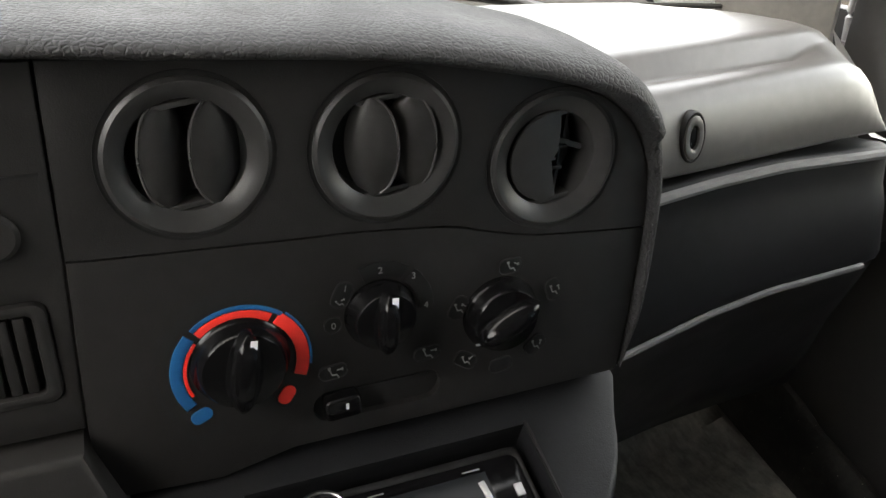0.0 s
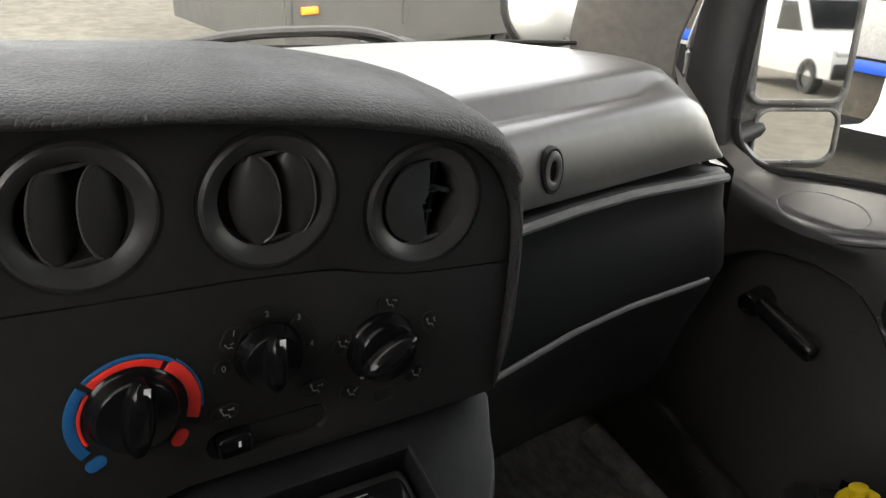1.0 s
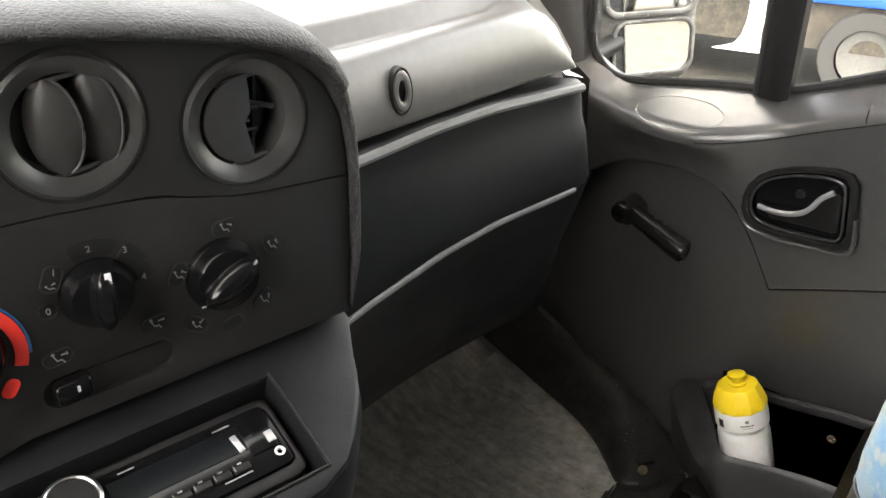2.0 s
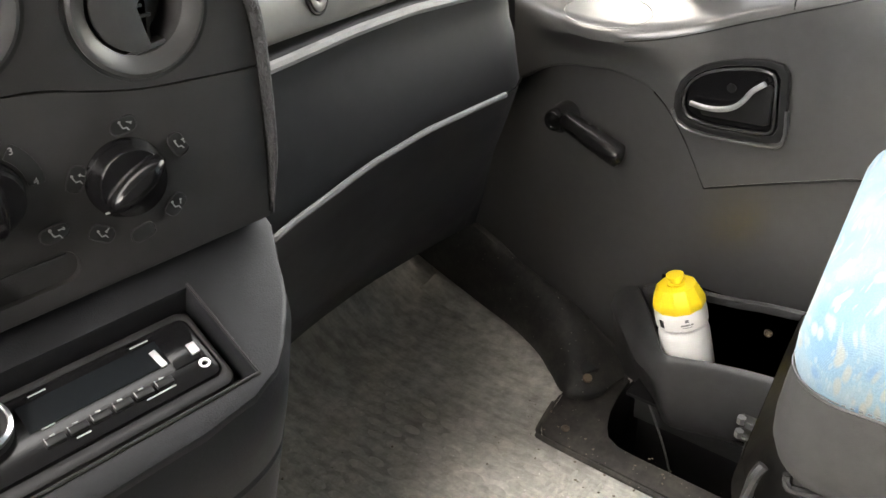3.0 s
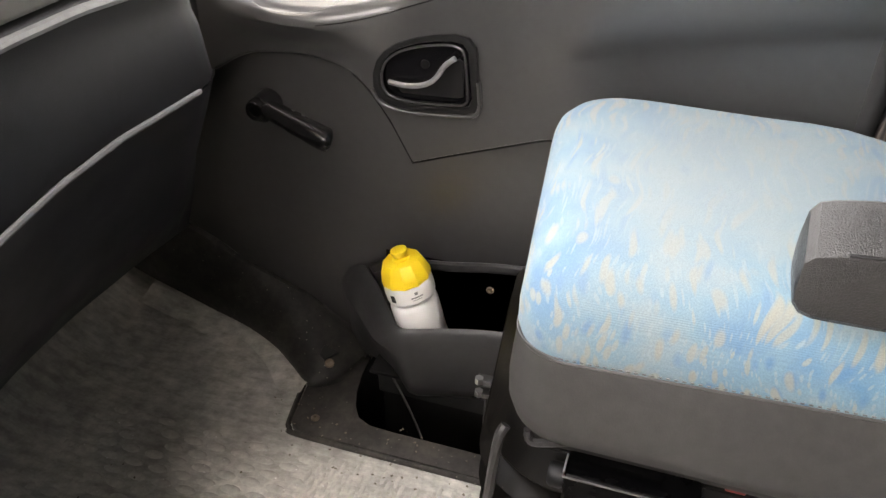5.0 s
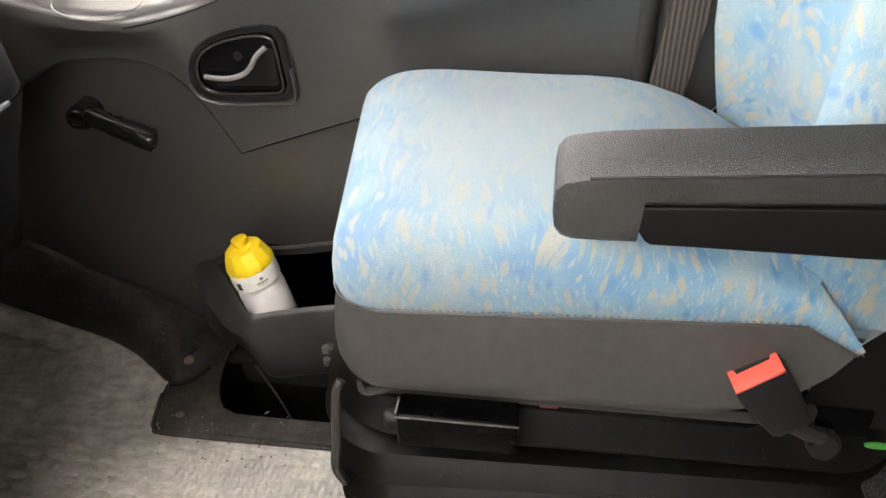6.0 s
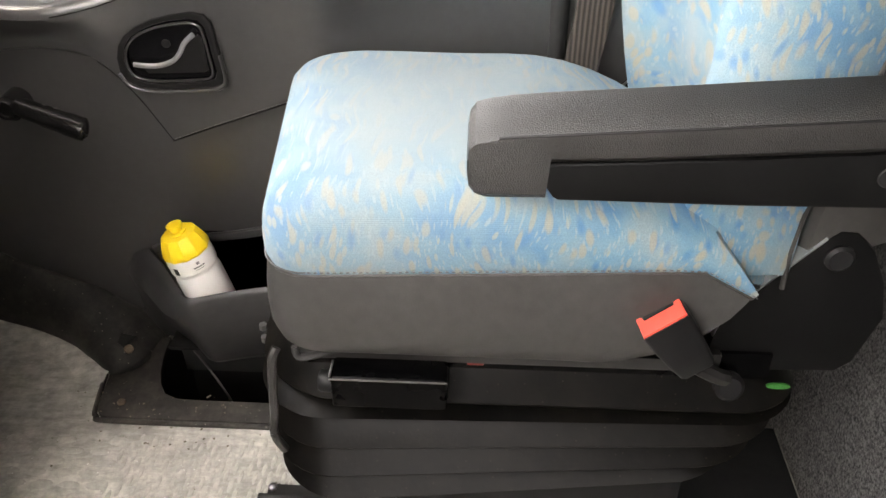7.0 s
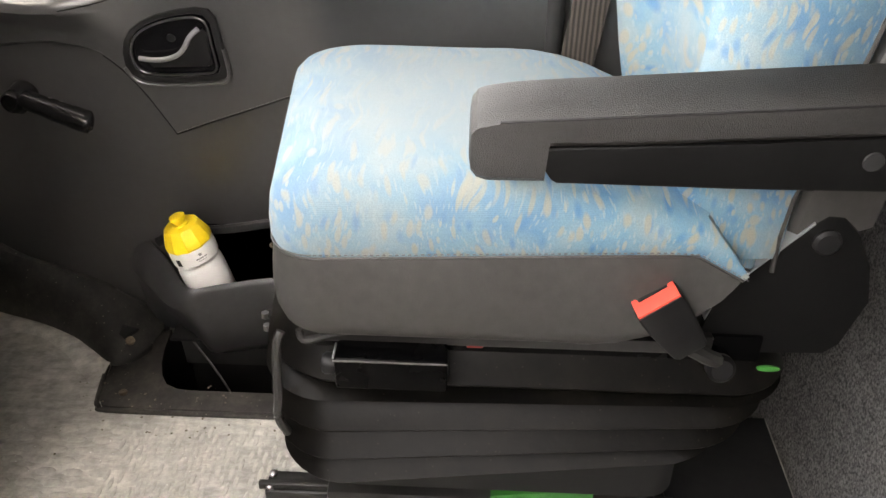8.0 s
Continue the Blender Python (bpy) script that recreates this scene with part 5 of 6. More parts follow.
knob = part("volume_knob", revolve([(0.0195, -0.002), (0.0195, 0.010), (0.0175, 0.0135), (0.0165, 0.0125), (0.010, 0.0135), (0, 0.0138)], 40, radio_m(-0.159, 0.024, -0.012)), M_BLACK, radio, "round volume knob")
part("bezel", revolve([(0.0200, 0.008), (0.0203, 0.0125), (0.0180, 0.0146), (0.0170, 0.0138)], 40, radio_m(-0.159, 0.024, -0.012), cap=False), M_CHROME, knob, "chrome ring")
for k in range(6):
    part("preset_button", box((0.013, 0.006, 0.004), (0, 0, 0), radio_m(-0.124 + 0.0155 * k, 0.052, -0.011), 0.001), M_BLACK, radio)
    part("button_mark", box((0.0035, 0.0012, 0.0004), (0, 0, 0), radio_m(-0.124 + 0.0155 * k, 0.047, -0.0115)), M_GREYPRINT, radio)
    part("button_mark", box((0.0006, 0.005, 0.0004), (0, 0, 0), radio_m(-0.130 + 0.0155 * k, 0.051, -0.0088)), M_GREYPRINT, radio)
part("usb_port", box((0.005, 0.016, 0.002), (0, 0, 0), radio_m(-0.040, 0.032, -0.0112, radians(6)), 0.0006), M_SILVER, radio, "bright metal port")
part("port_cover", box((0.022, 0.030, 0.003), (0, 0, 0), radio_m(-0.024, 0.032, -0.012), 0.001), M_GLOSS, radio)
part("bright_key", box((0.0065, 0.010, 0.002), (0, 0, 0), radio_m(-0.0160, 0.038, -0.0095), 0.0006), M_SILVER, radio, "small pale key")
part("aux_socket", revolve([(0.0035, 0), (0.0042, 0.0012), (0.0024, 0.0012), (0.002, -0.001)], 20, radio_m(-0.0155, 0.053, -0.011), cap=False), M_SILVER, radio)
for (a, b, w) in ((-0.118, 0.013, 0.012), (-0.108, 0.058, 0.010), (-0.123, 0.040, 0.009), (-0.052, 0.0575, 0.022), (-0.045, 0.014, 0.014)):
    part("print_bar", box((w, 0.0012, 0.0003), (0, 0, 0), radio_m(a, b, -0.0112)), M_GREYPRINT, radio)

# ---- passenger suspension seat ----
M_ARM = grained("armrest_vinyl", (0.0085, 0.0079, 0.0071), 0.34, 430, 0.5, 0.6, spec=0.8, leather=True, dist=0.0006)
M_BOX = grained("control_box_gloss", (0.0012, 0.0012, 0.0013), 0.25, 300, 0.1, 0.3, spec=0.06)
M_ARMCOVER = grained("armrest_cover_plastic", (0.004, 0.004, 0.004), 0.5, 800, 0.3, 0.3, spec=0.12)
seat = thing("suspension_seat", "passenger suspension seat in blue patterned cloth with grey sides", "seat")
SX, SY = 0.7675, -0.206
HX, HY = 0.2325, 0.288


def plan(hx, hy, r, n=9):
    """Cushion outline: tight front corners, long soft rear corners."""
    out = []
    for sx, sy, a0 in ((1, 1, 0), (-1, 1, 90), (-1, -1, 180), (1, -1, 270)):
        rx, ry = (r + (0.03 if sx > 0 else 0.0), r + (0.03 if sx > 0 else 0.0)) if sy > 0 else (min(r + (0.11 if sx > 0 else -0.015), hx * 0.9), min(r + (0.20 if sx > 0 else -0.015), hy * 0.9))
        rx, ry = min(rx, hx * 0.98), min(ry, hy * 0.98)
        for k in range(n + 1):
            a = radians(a0 + 90 * k / n)
            out.append((SX + sx * (hx - rx) + rx * math.cos(a), SY + sy * (hy - ry) + ry * math.sin(a)))
    dense = []
    for i, (a, b) in enumerate(zip(out, out[1:] + out[:1])):
        steps = 14 if (i + 1) % (n + 1) == 0 else 1  # straight sides are divided too
        dense += [(a[0] + (b[0] - a[0]) * k / steps, a[1] + (b[1] - a[1]) * k / steps) for k in range(steps)]
    return dense


def ring(hx, hy, r, z):
    return [(x, y, z) for x, y in plan(hx, hy, r)]


def sag(p):
    """The cushion falls away towards the backrest."""
    x, y, z = p
    y = max(y, max(-0.389 - 0.75 * (0.674 - z), -0.448 + 0.62 * (0.6 - z)) - 1.2 * max(0.0, x - 0.56))
    d = max(0.0, -0.23 - y)
    w = max(0.0, 1 - abs(z - 0.588) / 0.09)
    k = min(1.0, max(0.0, (z - 0.60) / 0.06))
    near = min(1.0, max(0.0, (0.62 - x) / 0.04))
    low = min(1.0, max(0.0, (0.555 - z) / 0.05))
    fall = 1.15 * d * d * max(k, 1 - near, 0.55 * low) + 0.62 * max(0.0, -0.385 - y) * (1 - k) * (1 - low) * near
    return (x, y, z - fall + w * (-0.016 + 0.050 * (0.08 - y)))


skirt = [ring(HX - 0.03, HY - 0.03, 0.038, 0.462), ring(HX - 0.010, HY - 0.010, 0.048, 0.463), ring(HX - 0.003, HY - 0.002, 0.053, 0.470), ring(HX + 0.003, HY + 0.004, 0.056, 0.490), ring(HX + 0.004, HY + 0.005, 0.056, 0.52), ring(HX + 0.001, HY + 0.003, 0.054, 0.555), ring(HX - 0.003, HY, 0.052, 0.580), ring(HX - 0.005, HY - 0.002, 0.050, 0.587), ring(HX - 0.012, HY - 0.008, 0.048, 0.586)]


def skirt_shape(p):
    x, y, z = sag(p)
    if y < -0.30 and z < 0.53:
        z += 0.45 * max(0.0, -0.30 - y) * (0.53 - z) / 0.07
    return (x, y, z)


cush = part("cushion_side", loft([[skirt_shape(p) for p in r] for r in skirt], close_v=True), M_SKIRT, seat, "grey vinyl cushion side", auto=70)
crown = []
for ins, z in ((0.006, 0.586), (0.003, 0.5905), (0.000, 0.600), (0.000, 0.618), (0.003, 0.637), (0.009, 0.652), (0.020, 0.664), (0.038, 0.6715), (0.066, 0.676), (0.105, 0.678), (0.15, 0.680), (0.19, 0.681), (0.222, 0.681)):
    crown.append(ring(HX - ins, HY - ins, max(0.008, 0.050 - ins * 0.18), z))


def crown_shape(p):
    x, y, z = p
    k = (z - 0.586) / 0.095
    z += k * (-0.006 * math.sin((x - 0.55) * 3.2) + 0.0012 * math.sin(y * 21 + x * 9))
    return sag((x, y, z))


crown_rows = [[crown_shape(p) for p in r] for r in crown]
cbm = loft(crown_rows, close_v=True)
cbm.verts.ensure_lookup_table()
cbm.faces.new(cbm.verts[-len(crown_rows[0]):])
part("cushion_cloth", cbm, M_FABRIC, seat, "light blue patterned cushion cloth", auto=80)
pipe = [Vector(sag((x, y, 0.5885))) for x, y in plan(HX - 0.0045, HY - 0.0015, 0.050)]
part("piping", tube(pipe, 0.0024, 6, closed=True), M_SKIRT, seat)


sbm = bmesh.new()
stitch_path = [Vector(sag((x, y, 0.5935))) for x, y in plan(HX - 0.0015, HY + 0.0005, 0.0495, 24)]
for a, b in zip(stitch_path, stitch_path[1:]):
    run = (b - a).length
    steps = max(1, int(run / 0.006))
    for k in range(steps):
        c = a.lerp(b, (k + 0.5) / steps)
        d = (b - a).normalized()
        turn = d.to_track_quat("X", "Z").to_matrix().to_4x4()
        box((0.0034, 0.0012, 0.0010), (0, 0, 0), Matrix.Translation(c) @ turn, bm=sbm)
tagged(part("stitching", sbm, M_TRIM, seat, "pale stitched seam", smooth=False), kind="stuff")


# backrest: bolstered, leaning back
def back_y(z):
    """Front face of the backrest at its middle: curved forward at the loins, leaning back above."""
    return lerp_table([(0.50, -0.480), (0.58, -0.458), (0.66, -0.440), (0.74, -0.426), (0.82, -0.424), (0.95, -0.445), (1.12, -0.490), (1.32, -0.555)], z)[0]


def side_y(z):
    """Seam between the cloth and the grey side of the backrest."""
    return lerp_table([(0.50, -0.505), (0.56, -0.492), (0.63, -0.490), (0.70, -0.506), (0.78, -0.533), (0.83, -0.543), (1.0, -0.575), (1.32, -0.665)], z)[0]


def backrest():
    rows = []
    for i in range(25):
        t = i / 24
        z = 0.578 + 0.742 * t
        yc = back_y(z)
        hw = 0.215 - 0.02 * t
        cx = 0.80
        fw = []
        for s in range(29):
            u = -1 + s / 14
            bol = 0.055 * max(0.0, (abs(u) - 0.42) / 0.58) ** 1.2
            edge = 0.06 * max(0.0, (abs(u) - 0.84) / 0.16) ** 2.2
            foot = max(0.0, min(1.0, (0.78 - z) / 0.10)) * max(0.0, min(1.0, (-u - 0.3) / 0.6))  # wider at the foot
            fw.append((cx + u * hw - 0.024 * foot, yc + bol - edge * (1 - 0.35 * foot) + 0.042 * foot * max(0.0, min(1.0, (z - 0.57) / 0.09)), z))
        wide = 0.024 * max(0.0, min(1.0, (0.78 - z) / 0.10))
        bk = [(cx + hw * 0.99, side_y(z), z), (cx + hw * 0.6, side_y(z) - 0.06, z), (cx - hw * 0.6, side_y(z) - 0.06, z), (cx - hw * 0.99 - wide, side_y(z) + 0.35 * wide, z)]
        rows.append(fw + bk)
    return loft(rows, close_v=True, caps=True)


part("backrest", backrest(), M_FABRIC, seat, "light blue patterned backrest", auto=80)
pipe_b = [(0.588 + 0.018 * t - 0.024 * max(0.0, min(1.0, (0.22 - 0.74 * t) / 0.10)), side_y(0.56 + 0.74 * t) + 0.002 + 0.0084 * max(0.0, min(1.0, (0.22 - 0.74 * t) / 0.10)), 0.56 + 0.74 * t) for t in [k / 16 for k in range(17)]]
part("piping", tube(pipe_b, 0.003, 6), M_SKIRT, seat)
shell = []
for t in [k / 12 for k in range(13)]:
    z = 0.60 + 0.70 * t
    y = side_y(z) - 0.010
    shell.append([(0.588, y + 0.008, z), (0.580, y, z), (0.580, y - 0.05, z), (0.60, y - 0.09, z), (0.64, y - 0.07, z), (0.64, y, z)])
part("backrest_side", loft(shell, close_v=True, caps=True), M_SKIRT, seat)

# steel side frame, recliner plate with bright edge
part("seat_pan", box((0.40, 0.50, 0.03), (SX, -0.19, 0.445), None, 0.006), M_STEEL, seat)
part("side_rail", box((0.014, 0.56, 0.040), (0.580, -0.215, 0.438), None, 0.004), M_BOX, seat, "worn black side rail")
part("side_lip", box((0.030, 0.42, 0.006), (0.572, -0.175, 0.4615), None, 0.002), M_BOX, seat)
hp = [(-0.418, 0.445), (-0.424, 0.497), (-0.450, 0.537), (-0.517, 0.614), (-0.530, 0.625), (-0.548, 0.624), (-0.571, 0.601), (-0.592, 0.56), (-0.604, 0.512), (-0.586, 0.447), (-0.570, 0.432), (-0.452, 0.428)]
rec = part("recliner_plate", sheet(hp, [], lambda u, v, n: Vector((0.578 - n, u, v)), 0.012, 0.003), M_ARMCOVER, seat, "black recliner cover plate")
part("bright_edge", loft([[(0.577, a, b), (0.606, a + 0.003, b + 0.004), (0.606, a - 0.001, b + 0.001), (0.579, a - 0.002, b - 0.003)] for a, b in ((-0.420, 0.480), (-0.426, 0.500), (-0.452, 0.540), (-0.517, 0.617))], close_v=True, caps=True), M_SILVER, rec, "bright steel edge")
part("pivot_bolt", revolve([(0, 0), (0.016, 0), (0.016, 0.004), (0.012, 0.007), (0.006, 0.006), (0, 0.006)], 24, Matrix.Translation((0.577, -0.534, 0.594)) @ Vector((-1, 0, 0)).to_track_quat("Z", "Y").to_matrix().to_4x4()), M_BLACK, rec)

M_DIMRED = shader("dull_red_plastic", (0.28, 0.02, 0.015), 0.4)[0]
# control box under the cushion edge
cbox = part("control_box", box((0.038, 0.136, 0.048), (0.549, -0.050, 0.413), None, 0.004, 3), M_BOX, seat, "glossy black control box")
# thin strips paler than the box along its lid edge and corner
part("lid_edge", box((0.0015, 0.138, 0.0022), (0.5295, -0.050, 0.4345), None, 0.0005), M_DASHGREY, cbox, "light grey strip along the lid edge")
part("lid_edge", box((0.026, 0.0018, 0.004), (0.545, 0.0185, 0.4375), None, 0.0005), M_SILVER, cbox, "silver strip at the lid corner")
part("adjuster_knob", revolve([(0, 0), (0.013, 0), (0.014, 0.004), (0.014, 0.014), (0.011, 0.018), (0, 0.018)], 20, Matrix.Translation((0.551, 0.018, 0.412)) @ Vector((0, 1, 0)).to_track_quat("Z", "Y").to_matrix().to_4x4()), M_BLACK, cbox)
part("front_hook", tube(spline([(0.565, 0.064, 0.452), (0.563, 0.060, 0.438), (0.565, 0.040, 0.440), (0.568, 0.0, 0.451), (0.57, -0.06, 0.452)], 4), 0.005, 8), M_STEEL, seat)
part("red_indicator", box((0.003, 0.020, 0.007), (0.5715, -0.150, 0.431), None, 0.001), M_DIMRED, seat, "small red indicator")

# armrest
def armrest_pad():
    """Padded top with bevelled shoulders: sections from front to back."""
    rows = []
    for y, top, low, w in ((-0.138, 0.748, 0.712, 0.80), (-0.140, 0.764, 0.700, 0.90), (-0.146, 0.772, 0.693, 0.97), (-0.156, 0.7752, 0.690, 1.0), (-0.18, 0.7793, 0.690, 1.0), (-0.214, 0.7828, 0.6905, 1.0), (-0.217, 0.783, 0.729, 1.0), (-0.30, 0.789, 0.733, 1.0), (-0.40, 0.797, 0.740, 1.0), (-0.52, 0.806, 0.7485, 1.0), (-0.64, 0.814, 0.757, 1.0), (-0.68, 0.812, 0.760, 0.95)):
        c, h = 0.5455, 0.0265 * w
        sh = top - 0.0245
        rows.append([(c - h + 0.003, y, low), (c - h - 0.0005, y, low + 0.005), (c - h - 0.0015, y, sh - 0.004), (c - h - 0.0012, y, sh), (c - h + 0.0018, y, sh + 0.0035), (c - h * 0.35, y, top - 0.0115), (c + h * 0.3, y, top - 0.0035), (c + h * 0.62, y, top - 0.0005), (c + h * 0.85, y, top - 0.003), (c + h, y, top - 0.012), (c + h, y, low + 0.01), (c + h - 0.004, y, low)])
    return loft(rows, close_v=True, caps=True)


arm = part("armrest", armrest_pad(), M_ARM, seat, "padded dark grey armrest, folded down", auto=28)
acov = [(-0.198, 0.7265), (-0.40, 0.738), (-0.527, 0.7475), (-0.66, 0.756), (-0.67, 0.70), (-0.546, 0.690), (-0.40, 0.6895), (-0.226, 0.6895), (-0.221, 0.6925)]
cov = part("armrest_cover", sheet(acov, [], lambda u, v, n: Vector((0.5185 - n, u, v)), 0.048, 0.0025), M_ARMCOVER, arm, "matt black lower cover")
part("screw_cap", revolve([(0.0, 0.0015), (0.0095, 0.0015), (0.0105, 0.0)], 24, Matrix.Translation((0.5182, -0.527, 0.7235)) @ Vector((-1, 0, 0)).to_track_quat("Z", "Y").to_matrix().to_4x4()), M_DARKHOLE, arm)
part("seam", tube([(0.5178, -0.168, 0.7550), (0.5178, -0.30, 0.7645), (0.5182, -0.52, 0.7815), (0.5182, -0.66, 0.790)], 0.0013, 6), M_BLACK, arm)
part("arm_bracket", box((0.05, 0.06, 0.06), (0.585, -0.655, 0.755), None, 0.01), M_BLACK, arm)


# bellows: rubber folds, each ending in a thin lip over the next; higher and shorter towards the rear
EDGES = [
    [(0.16, 0.440), (-0.56, 0.440)],
    [(0.16, 0.374), (0.08, 0.366), (0.0, 0.352), (-0.116, 0.3475), (-0.253, 0.346), (-0.42, 0.353), (-0.56, 0.368)],
    [(0.16, 0.340), (0.07, 0.335), (-0.116, 0.343), (-0.253, 0.3415), (-0.42, 0.350), (-0.56, 0.365)],
    [(0.16, 0.282), (0.07, 0.277), (-0.116, 0.275), (-0.265, 0.288), (-0.42, 0.306), (-0.56, 0.325)],
    [(0.16, 0.222), (0.07, 0.218), (-0.078, 0.224), (-0.268, 0.250), (-0.42, 0.268), (-0.56, 0.285)],
    [(0.16, 0.180), (0.083, 0.173), (0.003, 0.165), (-0.117, 0.158), (-0.27, 0.184), (-0.353, 0.209), (-0.48, 0.262), (-0.56, 0.275)]]


def fold(k, out, rear):
    prof = [(0.00, 0.050), (0.06, 0.036), (0.15, 0.023), (0.27, 0.012), (0.44, 0.003), (0.62, -0.005), (0.78, -0.012), (0.86, -0.0155), (0.905, -0.014), (0.93, -0.006), (0.935, 0.012), (0.92, 0.045)]
    rows = []
    for f, ins in prof:
        y0, y1 = 0.106 - out - ins, rear + ins
        row = []
        for x, y in rrect(0.785, (y0 + y1) / 2, 0.210 - out - ins, (y0 - y1) / 2, 0.070 - min(ins, 0.02), 9):
            za, zb = lerp_table(EDGES[k], y)[0], lerp_table(EDGES[k + 1], y)[0]
            dent = 0.0022 * math.sin(23 * y + 2.1 * k) * math.sin(math.pi * f)
            row.append((x + dent, y, za + (zb - za) * f))
        rows.append(row)
    return loft(rows, close_v=True)


for k, (out, rear) in enumerate(((0.006, -0.548), (0.0, -0.546), (0.001, -0.528), (0.003, -0.512), (0.008, -0.492))):
    part("bellows_fold", fold(k, out, rear), M_BELLOW, seat, "dusty rubber fold")
# added inner block, near-black so the gaps between folds read as shade
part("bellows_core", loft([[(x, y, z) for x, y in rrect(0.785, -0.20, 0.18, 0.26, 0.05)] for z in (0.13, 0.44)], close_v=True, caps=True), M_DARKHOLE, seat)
part("green_tag", sheet([(0.012 * math.cos(a), 0.004 * math.sin(a)) for a in [2 * math.pi * k / 16 for k in range(16)]], [], lambda u, v, n: Vector((0.574 - n, -0.510 + u * 1.2, 0.408 + v)), 0.003, 0.0), M_GREEN, seat, "green tag")

# the upholstery and bellows stand slightly turned towards the driver
for ob in seat.children:
    if ob.name.split(".")[0] in ("cushion_side", "cushion_cloth", "piping", "stitching", "backrest", "bellows_fold", "bellows_core", "seat_pan"):
        ob.data.transform(Matrix(((1, 0, 0, 0), (0.12, 1, 0, -0.12 * 0.535), (0, 0, 1, 0), (0, 0, 0, 1))))

# thin black sheet that darkens the floor under the seat
under = bmesh.new()
box((0.345, 0.54, 0.006), (0.7285, -0.405, 0.004), None, 0.002, bm=under)
tagged(part("under_seat_sheet", under, M_RUBBER), "flat black sheet on the floor under the seat", "floor mat")

# floor rails with bolts and the front adjusting bar
for x in (0.690, 0.93):
    rail = part("floor_rail", box((0.045, 0.64, 0.022), (x, -0.14, 0.018), None, 0.003), M_STEEL, seat, "black slide rail")
    part("rail_web", box((0.010, 0.66, 0.014), (x - 0.012, -0.14, 0.034), None, 0.002), M_STEEL, rail)
    for dx in (-0.014, 0.012):
        part("bolt", revolve([(0, 0), (0.007, 0), (0.007, 0.005), (0.004, 0.007), (0, 0.007)], 6, Matrix.Translation((x + dx, 0.172, 0.030))), M_CHROME, rail, "bright bolt")
part("base_frame", box((0.34, 0.50, 0.05), (0.80, -0.18, 0.055), None, 0.005), M_STEEL, seat)
bar = part("lift_bar", tube(spline([(0.800, 0.150, 0.268), (0.795, 0.160, 0.258), (0.790, 0.160, 0.17), (0.785, 0.15, 0.06), (0.78, 0.11, 0.04)], 5), 0.007, 8), M_STEEL, seat, "bent steel bar")
part("lift_lever", tube(spline([(0.575, 0.090, 0.44), (0.568, 0.096, 0.42), (0.566, 0.102, 0.34), (0.566, 0.106, 0.30), (0.574, 0.098, 0.265)], 5), 0.006, 8), M_STEEL, seat)
for z in (0.290, 0.266):
    part("bar_bracket", box((0.016, 0.060, 0.008), (0.795, 0.150, z), None, 0.002), M_STEEL, bar)
    part("bracket_nut", revolve([(0, -0.005), (0.006, -0.005), (0.006, 0.005), (0, 0.005)], 6, Matrix.Translation((0.790, 0.176, z + 0.002))), M_CHROME, bar, "bright nut")
part("green_cloth", loft([[(0.60, -0.18, 0.05), (0.615, -0.18, 0.105), (0.70, -0.18, 0.112)], [(0.598, -0.25, 0.05), (0.612, -0.25, 0.118), (0.70, -0.25, 0.12)], [(0.60, -0.33, 0.05), (0.615, -0.33, 0.126), (0.70, -0.33, 0.126)]]), M_GREEN, seat, "green edge under the bellows")

# buckle on its stalk
buckle = thing("belt_buckle", "black seat belt buckle with red release button beside the seat", "buckle")
b0, ax, wid = Vector((0.5225, -0.3456, 0.547)), Vector((-0.112, 0.557, 0.823)).normalized(), Vector((0.117, -0.815, 0.567)).normalized()
b1 = b0 - ax * 0.10
sid = ax.cross(wid).normalized()
bm4 = Matrix((wid, sid, ax)).transposed().to_4x4()
bm4.translation = b0
part("housing", loft([[bm4 @ Vector((x * k, y * k, z)) for x, y in rrect(0, 0, 0.0275, 0.0165, 0.005, 4)] for z, k in ((-0.090, 0.62), (-0.084, 0.76), (-0.06, 0.88), (-0.03, 0.97), (-0.006, 1.0), (0.0, 0.97))], close_v=True, caps=True), M_BLACK, buckle)
part("release_button", sheet([(-0.0255, -0.0148), (0.0255, -0.0148), (0.0255, 0.0148), (0.0195, 0.0148), (0.0175, 0.0060), (-0.0175, 0.0060), (-0.0195, 0.0148), (-0.0255, 0.0148)], [], lambda u, v, n: bm4 @ Vector((u, v, n + 0.003)), 0.005, 0.0012), M_BUCKLERED, buckle, "red release button")
part("slot", box((0.034, 0.004, 0.003), (0, 0.0105, 0.0006), bm4), M_DARKHOLE, buckle)
part("stalk", tube([b1 + ax * 0.01, b1 - ax * 0.02 + Vector((0.01, -0.01, 0)), Vector((0.566, -0.444, 0.425))], 0.010, 8), M_STEEL, buckle)
part("anchor_bolt", revolve([(0, -0.01), (0.017, -0.01), (0.018, 0.004), (0.013, 0.010), (0, 0.011)], 20, Matrix.Translation((0.562, -0.447, 0.418)) @ Vector((-0.8, 0, 0.3)).to_track_quat("Z", "Y").to_matrix().to_4x4()), M_BLACK, buckle, "round dark bolt")

